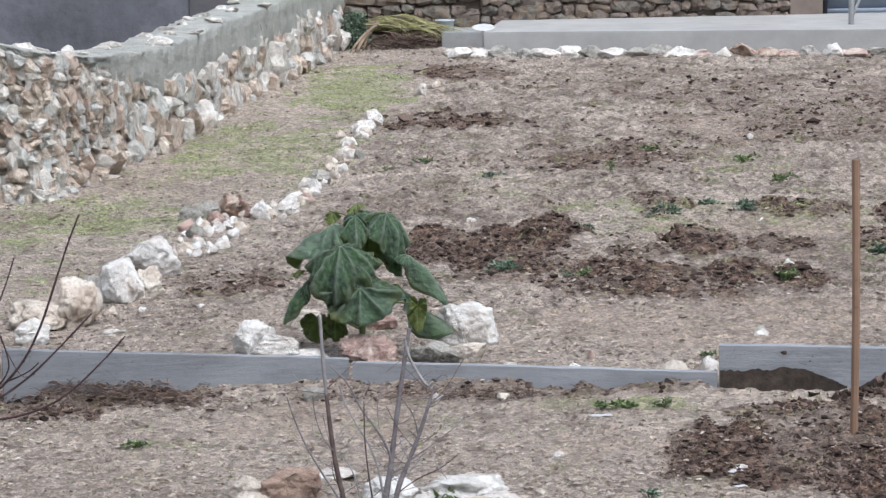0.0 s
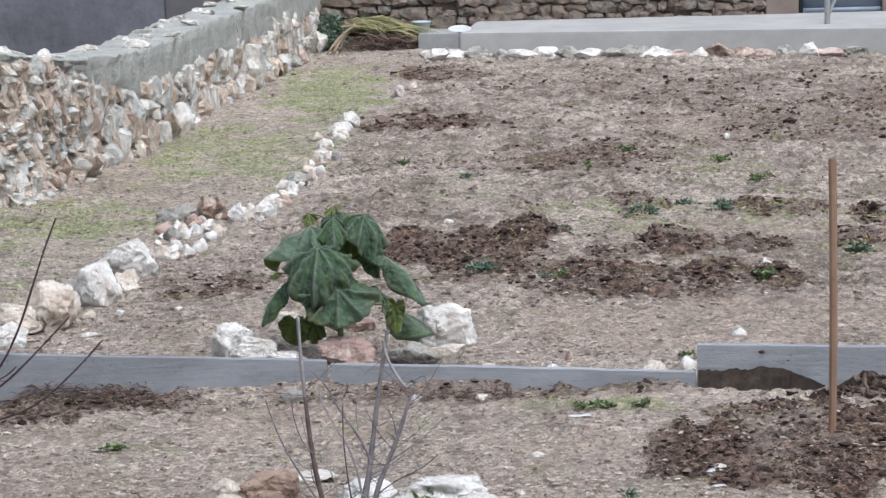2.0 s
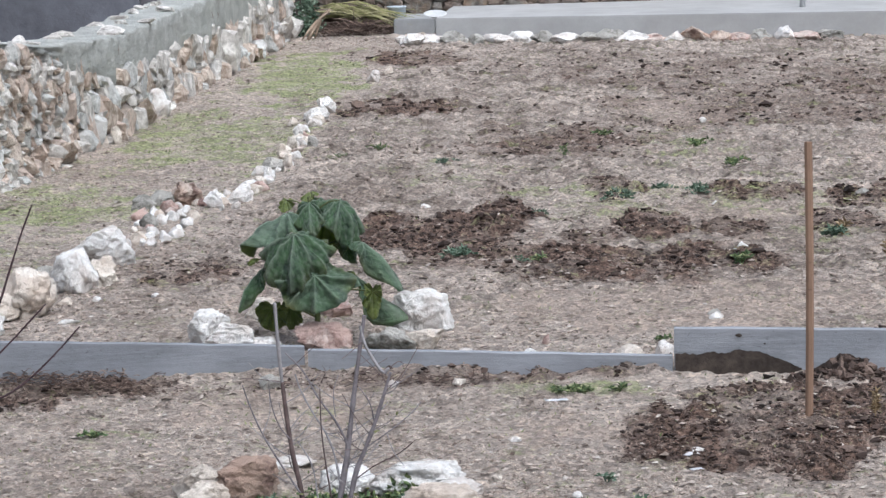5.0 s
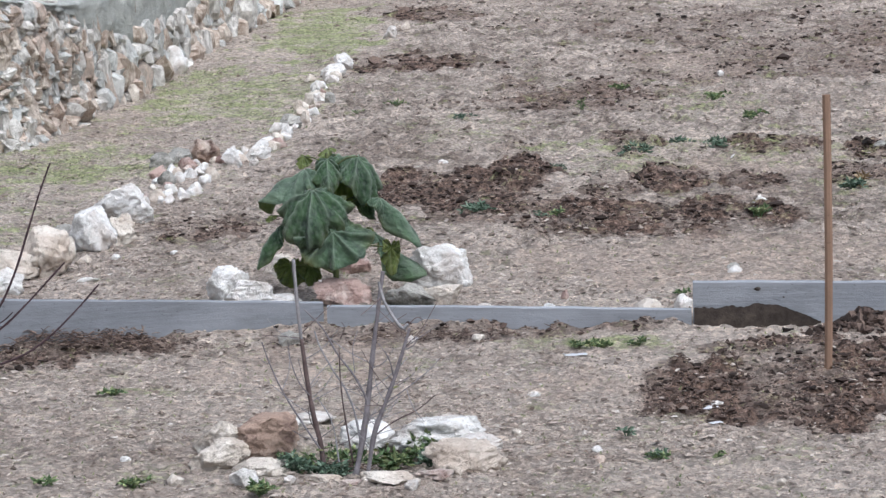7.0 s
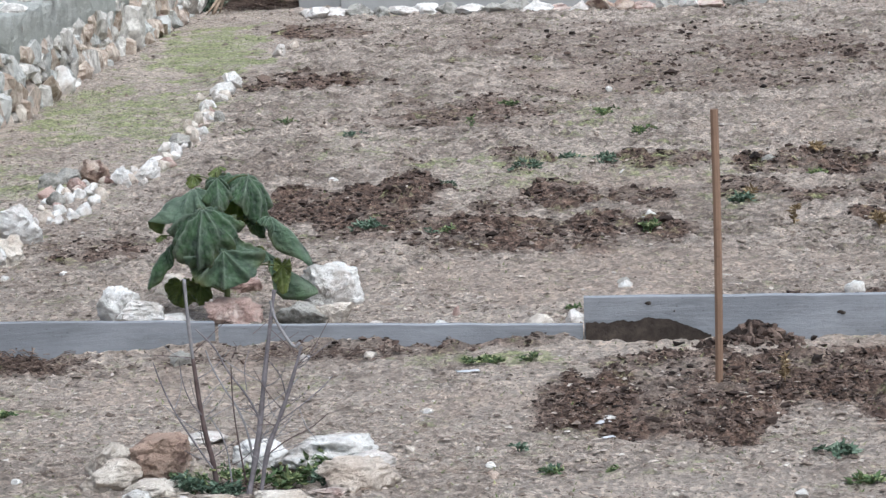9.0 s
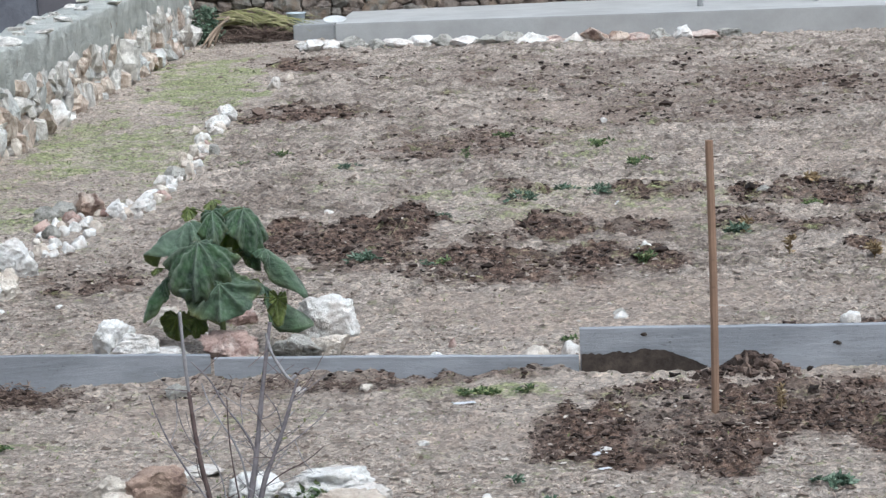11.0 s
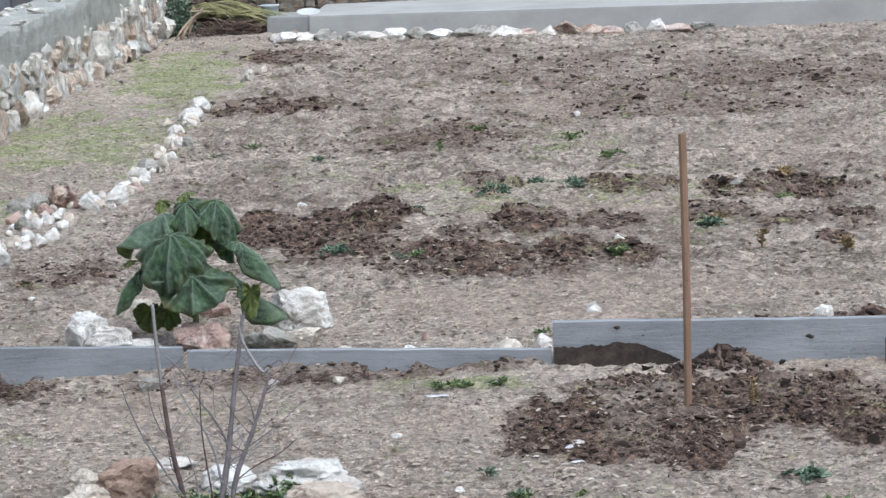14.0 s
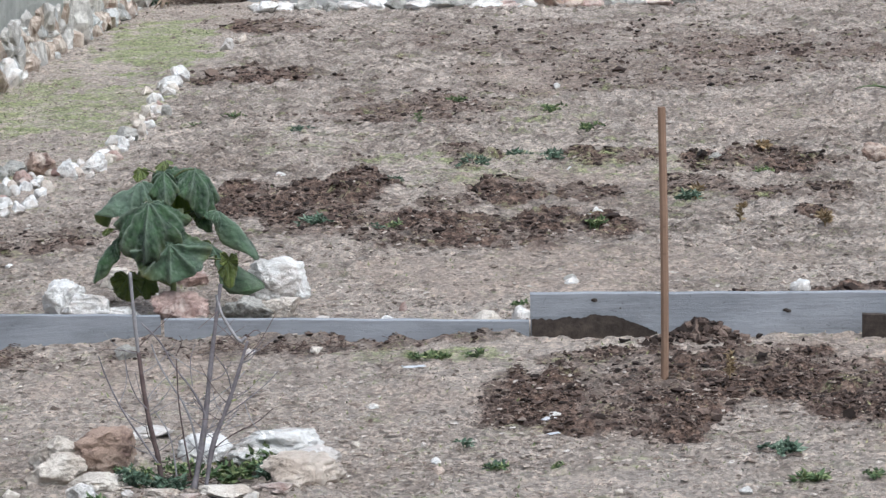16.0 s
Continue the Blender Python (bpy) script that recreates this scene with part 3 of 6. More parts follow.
LINE = [(-1.733, 14.815), (-1.715, 16.236), (-1.497, 17.226), (-1.192, 17.714), (-1.063, 19.042), (-0.958, 20.703), (-0.867, 22.773)]
for i in range(60):
    u = (i + 0.5) / 60 * (len(LINE) - 1)
    k = int(u)
    a, b = LINE[k], LINE[k + 1]
    j1, j2 = noise.noise(Vector((i * 3.7, 1, 2))), noise.noise(Vector((i * 5.1, 8, 3)))
    w = 0.05 + 0.06 * abs(j2) + 0.0011 * i
    x, y = a[0] + (b[0] - a[0]) * (u - k) + 0.22 * j1, a[1] + (b[1] - a[1]) * (u - k) + 0.6 * j2
    mat = (M_WHITE, M_CREAM, M_WHITE, M_CREAM, M_PINK, M_WHITE)[i % 6]
    boulder(x, y, w, w * 0.6, mat, "small " + WORDS[mat.name] + " in the edging row", "edging stones", turn=i * 70.0, detail=3, name="edging_stone")

# stones round the bare shrub
FRONT = [
    (-0.835, 9.420, 0.205, 0.120, M_CREAM), (-0.830, 9.252, 0.205, 0.105, M_CREAM), (-0.672, 9.398, 0.235, 0.145, M_TAN),
    (-0.671, 9.137, 0.199, 0.057, M_CREAM), (-0.722, 8.980, 0.103, 0.061, M_WHITE), (-0.526, 9.884, 0.167, 0.044, M_WHITE),
    (-0.305, 9.570, 0.194, 0.085, M_WHITE), (-0.056, 9.479, 0.348, 0.098, M_WHITE), (0.099, 9.382, 0.178, 0.068, M_WHITE),
    (0.051, 9.110, 0.281, 0.092, M_CREAM), (-0.058, 9.000, 0.137, 0.026, M_PINK), (-0.222, 9.004, 0.187, 0.037, M_CREAM),
    (-0.444, 9.031, 0.112, 0.024, M_CREAM), (-0.350, 9.004, 0.083, 0.016, M_PINK), (-0.134, 8.887, 0.047, 0.033, M_WHITE),
    (-0.564, 9.007, 0.040, 0.026, M_WHITE),
]
for x, y, w, h, mat in FRONT:
    boulder(x, y, 1.1 * w, 1.06 * h, mat, WORDS[mat.name] + " in the ring round the bare shrub", "stones round the bare shrub", depth=0.75 * w, turn=0, top=0.8)
# stones round the broad-leaved plant
REAR = [
    (-1.033, 12.396, 0.203, 0.159, M_WHITE), (-0.932, 12.351, 0.221, 0.119, M_WHITE), (-0.764, 12.309, 0.174, 0.047, M_WHITE),
    (-0.491, 12.265, 0.275, 0.123, M_PINK), (-0.168, 12.198, 0.234, 0.106, M_GREY), (-0.006, 12.185, 0.197, 0.100, M_CREAM),
    (-0.020, 12.662, 0.292, 0.192, M_WHITE), (0.022, 12.655, 0.132, 0.099, M_PINK), (-0.829, 13.076, 0.148, 0.102, M_CREAM),
    (-0.457, 13.106, 0.171, 0.072, M_PINK),
]
for x, y, w, h, mat in REAR:
    boulder(x, y, 1.08 * w, 1.05 * h, mat, WORDS[mat.name] + " beside the broad-leaved plant", "stones round the broad-leaved plant", depth=0.75 * w, top=0.8)
# boulders at the foot of the field wall
FOOT = [
    (-2.479, 23.309, 0.176, 0.317, M_GREY), (-2.335, 23.050, 0.298, 0.255, M_WHITE), (-2.525, 22.031, 0.218, 0.174, M_WHITE),
    (-2.436, 21.024, 0.091, 0.143, M_CREAM), (-2.578, 23.130, 0.090, 0.217, M_CREAM), (-2.439, 25.649, 0.237, 0.259, M_PINK),
    (-2.245, 25.737, 0.221, 0.293, M_CREAM), (-2.177, 27.356, 0.176, 0.213, M_CREAM), (-2.054, 28.018, 0.192, 0.278, M_TAN),
    (-1.833, 29.449, 0.316, 0.195, M_PINK), (-2.557, 20.804, 0.157, 0.202, M_CREAM), (-2.856, 19.292, 0.188, 0.233, M_CREAM),
]
for x, y, w, h, mat in FOOT:
    boulder(x, y, w, h, mat, WORDS[mat.name] + " boulder at the foot of the field wall", "boulders along the field wall", depth=0.9 * w, turn=0, detail=4, top=0.85)
# row along the terrace foot
EDGE_MATS = [M_WHITE, M_GREY, M_GREY, M_WHITE, M_WHITE, M_GREY, M_WHITE, M_GREY, M_GREY, M_WHITE, M_PINK, M_WHITE, M_TAN, M_TAN, M_PINK, M_GREY, M_WHITE, M_PINK, M_GREY]
EDGE_A, EDGE_B = (0.184, 30.512), (4.199, 30.081)
for i, mat in enumerate(EDGE_MATS):
    u = i / 16.0
    x, y = EDGE_A[0] + (EDGE_B[0] - EDGE_A[0]) * u, EDGE_A[1] + (EDGE_B[1] - EDGE_A[1]) * u
    boulder(x, y, 0.36 + 0.06 * math.sin(i * 2.3), 0.125 + 0.03 * math.sin(i * 1.7), mat, WORDS[mat.name] + " at the foot of the terrace", "stones along the terrace", detail=4, turn=i * 40.0)
# single stones lying about
LOOSE = [
    (0.945, 11.947, 0.147, 0.052, M_CREAM),
    (1.105, 11.921, 0.084, 0.073, M_WHITE),
    (1.436, 12.867, 0.070, 0.039, M_GREY),
    (1.890, 16.785, 0.066, 0.033, M_WHITE),
    (0.139, 11.383, 0.075, 0.032, M_CREAM),
    (-0.154, 11.367, 0.050, 0.032, M_WHITE),
    (-0.691, 11.401, 0.105, 0.062, M_GREY),
    (0.191, 12.069, 0.092, 0.032, M_WHITE),
    (0.480, 12.036, 0.066, 0.032, M_WHITE),
    (0.568, 12.229, 0.048, 0.048, M_PINK),
    (0.539, 9.193, 0.061, 0.024, M_TAN),
    (0.546, 9.357, 0.033, 0.014, M_WHITE),
    (-0.972, 9.048, 0.081, 0.036, M_CREAM),
    (0.020, 16.867, 0.066, 0.040, M_WHITE),
    (1.789, 14.573, 0.064, 0.045, M_WHITE),
    (2.510, 12.428, 0.099, 0.064, M_WHITE),
    (1.582, 8.767, 0.059, 0.024, M_WHITE),
    (0.988, 10.457, 0.065, 0.025, M_CREAM),
    (1.437, 12.809, 0.084, 0.034, M_WHITE),
    (0.345, 10.282, 0.057, 0.016, M_WHITE),
]
LOOSE_MORE = [
    (-1.874, 13.580, 0.125, 0.045, M_CREAM),
    (-1.422, 13.736, 0.042, 0.021, M_WHITE),
    (-1.722, 13.671, 0.054, 0.030, M_WHITE),
    (-1.790, 13.037, 0.115, 0.023, M_WHITE),
    (-1.190, 9.419, 0.042, 0.021, M_WHITE),
    (1.141, 8.792, 0.039, 0.018, M_CREAM),
    (1.037, 9.896, 0.048, 0.018, M_WHITE),
    (0.538, 9.374, 0.046, 0.019, M_WHITE),
    (0.348, 10.300, 0.054, 0.018, M_CREAM),
    (2.304, 21.422, 0.074, 0.046, M_WHITE),
    (4.597, 23.727, 0.094, 0.052, M_WHITE),
    (-0.123, 8.945, 0.048, 0.028, M_CREAM),
    (0.256, 9.636, 0.047, 0.023, M_CREAM),
    (0.257, 9.636, 0.047, 0.030, M_CREAM),
    (0.512, 9.638, 0.030, 0.015, M_WHITE),
]
for x, y, w, h, mat in LOOSE + LOOSE_MORE:
    boulder(x, y, w, h, mat, "small loose " + WORDS[mat.name] + " on the soil", "loose stones", detail=3, turn=x * 500, name="loose_stone")


# ---- boards that edge the plot ----
def board(x0, y0, z0, x1, y1, z1, height, label, thick=0.035, mat=M_BOARD, stained=False):
    length = math.hypot(x1 - x0, y1 - y0)
    root = new("edging_board")
    root.matrix_basis = pose(x0, y0, 0, 0, 0, math.degrees(math.atan2(y1 - y0, x1 - x0)))
    bm = bmesh.new()
    cols = 40
    rings = []
    for i in range(cols + 1):
        u = i / cols
        x, top = u * length, z0 + (z1 - z0) * u + 0.004 * noise.noise(Vector((x0 + u * 9, 3, 1)))
        bow = 0.008 * math.sin(u * 5 + x0)
        c = 0.004
        ring = [(0, top - c), (c, top), (thick - c, top), (thick, top - c), (thick, top - height), (0, top - height)]
        rings.append([bm.verts.new((x, yy + bow, zz)) for yy, zz in ring])
    for a, b in zip(rings, rings[1:]):
        for k in range(6):
            bm.faces.new((a[k], b[k], b[(k + 1) % 6], a[(k + 1) % 6]))
    bm.faces.new(rings[0])
    bm.faces.new(rings[-1][::-1])
    bmesh.ops.recalc_face_normals(bm, faces=bm.faces)
    part("plank", bm, mat, root, smooth_shade=False)
    if stained:
        for kx, kz, kr in ((0.285, 0.168, 0.016), (1.14, 0.105, 0.02), (0.71, 0.06, 0.010), (0.40, 0.13, 0.006)):
            bm = bmesh.new()
            ring = [bm.verts.new((kx + kr * math.cos(a * 0.5236) * (1 + 0.5 * noise.noise(Vector((a, kx, 1)))), -0.010 + 0.006 * math.sin(a), kz + 0.55 * kr * math.sin(a * 0.5236))) for a in range(12)]
            mid = bm.verts.new((kx, -0.013, kz))
            for a in range(12):
                bm.faces.new((mid, ring[a], ring[(a + 1) % 12]))
            part("knot", bm, M_DAMP, root, "dark knot in the board")
        bm = bmesh.new()
        top, bot = [], []
        for i in range(91):
            u = i / 90
            x = 0.004 + u * 0.56
            edge = 0.086 + 0.012 * math.exp(-((u - 0.55) / 0.20) ** 2) if u < 0.66 else 0.096 - 0.076 * (u - 0.66) / 0.34
            edge += 0.010 * noise.noise(Vector((u * 9, 2, 5))) + 0.007 * noise.noise(Vector((u * 31, 2, 5)))
            top.append(bm.verts.new((x, -0.004, max(edge, 0.012))))
            bot.append(bm.verts.new((x, -0.004, -0.02)))
        for i in range(90):
            bm.faces.new((bot[i], bot[i + 1], top[i + 1], top[i]))
        part("damp_stain", bm, M_DAMP, root, "dark damp wood along the lower edge")
    return tagged(root, label, "board", "edging boards")


board(-2.054, 11.365, 0.253, -0.550, 11.746, 0.117, 0.24, "weathered grey edging board set on edge in soil")
board(-0.534, 11.731, 0.104, 1.098, 11.531, 0.077, 0.20, "low grey edging board half buried in soil", mat=M_BOARDPALE)
board(1.104, 11.518, 0.200, 2.810, 11.369, 0.177, 0.26, "tall grey edging board with a damp dark patch", 0.045, M_BOARDPALE, True)
boulder(-2.154, 11.409, 0.178, 0.249, M_CREAM, "cream limestone block at the end of the board", depth=0.12, turn=0)
boulder(-2.338, 11.386, 0.229, 0.203, M_WHITE, "white limestone block by the bare twigs", depth=0.15, turn=0)
board(2.550, 11.278, 0.102, 3.090, 11.178, 0.101, 0.14, "short dark damp board against the tall board", 0.03, M_DAMP)


# ---- stake ----
def stake():
    bm = bmesh.new()
    rings = []
    for i in range(15):
        u = i / 14
        z = -0.12 + 1.27 * u
        w = 0.0150
        bend = 0.006 * math.sin(u * 3.1)
        ring = []
        for k in range(8):
            a = math.pi / 8 + k * math.pi / 4
            ring.append(bm.verts.new((w * 1.1 * math.cos(a) + bend + 0.001 * noise.noise(Vector((i, k, 0))), w * math.sin(a), z)))
        rings.append(ring)
    for a, b in zip(rings, rings[1:]):
        for k in range(8):
            bm.faces.new((a[k], a[(k + 1) % 8], b[(k + 1) % 8], b[k]))
    bm.faces.new(rings[-1])
    bm.faces.new(rings[0][::-1])
    ob = link_mesh("wooden_stake", bm, M_STAKE, smooth_shade=False)
    ob.matrix_basis = pose(1.540, 10.420, 0)
    tagged(ob, "thin brown wooden stake driven upright into dark soil", "stake")


stake()


# ---- stems and leaves ----
def tube(bm, pts, r0, r1, sides=7, wob=0.0):
    pts = [Vector(p) for p in pts]
    # soften the polyline
    for _ in range(2):
        q = [pts[0]]
        for a, b in zip(pts, pts[1:]):
            q += [a.lerp(b, 0.25), a.lerp(b, 0.75)]
        pts = q + [pts[-1]]
    rings = []
    for i, p in enumerate(pts):
        t = (pts[min(i + 1, len(pts) - 1)] - pts[max(i - 1, 0)]).normalized()
        side = t.cross(Vector((0.1, 1, 0.05))).normalized()
        up = t.cross(side)
        u = i / (len(pts) - 1)
        r = (r0 + (r1 - r0) * u) * (1 + wob * noise.noise(p * 30))
        rings.append([bm.verts.new(p + (side * math.cos(a) + up * math.sin(a)) * r) for a in (2 * math.pi * k / sides for k in range(sides))])
    for a, b in zip(rings, rings[1:]):
        for k in range(sides):
            bm.faces.new((a[k], a[(k + 1) % sides], b[(k + 1) % sides], b[k]))
    bm.faces.new(rings[0][::-1])
    bm.faces.new(rings[-1])


VEINS = ((0.0, 1.0), (0.71995, 0.92), (1.43990, 0.85), (2.35619, 0.75))


def leaf(parent, base, heading, L, W, tilt, ends=(-55, -70), seed=0, young=False, start=0.0, flutter=1.0):
    """A broad five-lobed blade that hangs from its stalk end like a limp umbrella.

    heading: 0 towards -y, 90 towards +x; tilt: forward pitch of the whole blade; ends: slope at the rim ahead and at the sides."""
    turn = Matrix.Translation(base) @ pose(0, 0, 0, 0, 0, heading) @ pose(0, 0, 0, tilt, 0, 0)
    bm = bmesh.new()
    vein, rim = bm.verts.layers.float.new("vein"), bm.verts.layers.float.new("rim")
    segs, rings = 96, 12
    centre = bm.verts.new(turn @ Vector((0, 0, 0)))
    centre[vein] = 0.8
    grid = [[] for _ in range(rings)]
    for i in range(segs):
        th = 2 * math.pi * i / segs - math.pi
        c, s = math.cos(th), math.sin(th)
        ahead = L if c > 0 else 0.42 * L
        R = (abs(c / ahead) ** 2.2 + abs(s / W) ** 2.2) ** (-1 / 2.2)
        lobe = max(w * math.exp(-((abs(th) - k) / 0.24) ** 2) for k, w in VEINS)
        notch = 1 - 0.55 * math.exp(-((math.pi - abs(th)) / 0.22) ** 2)
        R *= (0.88 + 0.12 * lobe) * notch * (1 + 0.10 * noise.noise(Vector((c * 2, s * 2, seed))) + 0.06 * noise.noise(Vector((c * 7, s * 7, seed))) + 0.035 * noise.noise(Vector((c * 19, s * 19, seed))))
        vd = min(abs(abs(th) - k) for k, w in VEINS)
        sag = math.sin(min(1.0, vd / 0.35) * math.pi / 2)
        slope_end = ends[0] + (ends[1] - ends[0]) * s * s + flutter * 30 * noise.noise(Vector((c * 1.7, s * 1.7, seed * 2.3))) + flutter * 30 * noise.noise(Vector((c * 4.5, s * 4.5, seed * 1.3)))
        a = z = 0.0
        for j in range(rings):
            q = (j + 1) / rings
            slope = start + (slope_end - start) * (q * q * (3 - 2 * q)) ** 0.8 - 16 * sag * (1 - q) + 24 * noise.noise(Vector((c * q * 4, s * q * 4, seed + 3)))
            a += R / rings * math.cos(radians(slope))
            z += R / rings * math.sin(radians(slope))
            lift = -0.05 * W * sag * min(1, 2 * q) + 0.07 * W * noise.noise(Vector((c * q * 6, s * q * 6, seed + 9))) + 0.03 * W * noise.noise(Vector((c * q * 15, s * q * 15, seed)))
            v = bm.verts.new(turn @ Vector((a * s, -a * c, z + lift)))
            ridge = max(0.0, 1 - vd * (0.3 + q) / 0.06)
            side = max(0.0, 1 - abs((q * 5.5 - vd * 3.2) % 1 - 0.5) / 0.2) * 0.5
            v[vein] = max(ridge * (0.95 - 0.35 * q), side * (vd > 0.03))
            v[rim] = q ** 6 * max(0.0, 0.35 + 1.6 * noise.noise(Vector((c * 2, s * 2, seed * 1.7))))
            grid[j].append(v)
    for i in range(segs):
        bm.faces.new((centre, grid[0][i], grid[0][(i + 1) % segs]))
    for r0, r1 in zip(grid, grid[1:]):
        for i in range(segs):
            bm.faces.new((r0[i], r1[i], r1[(i + 1) % segs], r0[(i + 1) % segs]))
    bmesh.ops.recalc_face_normals(bm, faces=bm.faces)
    up = sum((f.normal.dot(turn.to_3x3() @ Vector((0, 0, 1))) for f in bm.faces))
    if up < 0:
        bmesh.ops.reverse_faces(bm, faces=bm.faces)
    ob = part("leaf", bm, [M_LEAFUNDER, M_LEAFUNDER] if young else [M_LEAF, M_LEAFUNDER], parent, "small yellow-green young leaf" if young else "")
    sol = ob.modifiers.new("thickness", "SOLIDIFY")
    sol.thickness = 0.0015
    sol.offset = -1
    sol.material_offset = 1
    sol.material_offset_rim = 0
    return ob


def broad_plant():
    bx, by = -0.528, 12.566
    root = new("broad_leaved_plant")
    root.matrix_basis = pose(bx, by, 0)
    f = lambda x, z, dy=0.0: Vector((x - bx, dy, z))
    bm = bmesh.new()
    tube(bm, [f(bx, -0.08), f(-0.515, 0.206), f(-0.522, 0.409), f(-0.528, 0.590), f(-0.545, 0.690)], 0.016, 0.008, 8, 0.1)
    part("stem", bm, M_STALK, root)

    def hung(x, z, dy, heading, L, W, tilt, ends=(-55, -70), young=False, start=0.0, flutter=1.0):
        hung.seed += 1
        leaf(root, f(x, z, dy), heading, L, W, tilt, ends, hung.seed, young, start, flutter)
        z0 = max(0.10, min(0.67, z - 0.07))
        bm = bmesh.new()
        tube(bm, [f(bx, z0), f((x + bx) / 2, (z + z0) / 2 + 0.03, dy * 0.5), f(x, z, dy)], 0.0045, 0.003, 6)
        part("leaf_stalk", bm, M_STALK, root)
    hung.seed = 0
    # crown
    hung(-0.650, 0.615, -0.02, -74, 0.30, 0.14, 12, (-48, -70))
    hung(-0.535, 0.705, 0.05, -60, 0.085, 0.05, 20, (-30, -40), True)
    hung(-0.655, 0.668, 0.05, -20, 0.07, 0.045, 35, (-30, -40), True)
    hung(-0.544, 0.664, -0.03, 5, 0.19, 0.10, 28, (-55, -68))
    hung(-0.500, 0.672, 0.06, 25, 0.14, 0.09, 15, (-45, -60))
    hung(-0.395, 0.668, 0.0, 42, 0.27, 0.16, 22, (-66, -74))
    hung(-0.458, 0.600, 0.10, 172, 0.22, 0.09, 68, (-20, -30))
    # middle
    hung(-0.610, 0.540, -0.20, -10, 0.31, 0.23, 30, (-70, -70), flutter=1.3)
    hung(-0.700, 0.423, -0.04, -55, 0.13, 0.08, 38, (-55, -70))
    hung(-0.520, 0.345, -0.24, 2, 0.19, 0.20, 62, (-8, -10), start=2.0, flutter=0.4)
    hung(-0.362, 0.474, 0.02, 40, 0.13, 0.075, 45, (-40, -45))
    hung(-0.295, 0.472, -0.05, 68, 0.32, 0.070, 22, (-54, -72), flutter=1.6)
    hung(-0.773, 0.355, -0.05, -70, 0.25, 0.070, 26, (-66, -76), flutter=1.4)
    # low
    hung(-0.334, 0.308, -0.05, 70, 0.34, 0.055, 34, (-42, -80), flutter=1.5)
    hung(-0.247, 0.262, -0.24, 190, 0.14, 0.05, 72, (-12, -20))
    hung(-0.737, 0.150, 0.00, 172, 0.12, 0.09, 76, (-12, -20))
    hung(-0.650, 0.145, 0.02, 190, 0.11, 0.065, 76, (-12, -20))
    hung(-0.821, 0.385, 0.05, -40, 0.05, 0.03, 20, (-20, -30), True)
    hung(-0.350, 0.310, 0.05, 60, 0.05, 0.035, 30, (-20, -30), True)
    tagged(root, "wilting plant with large drooping dark green leaves", "plant")


broad_plant()


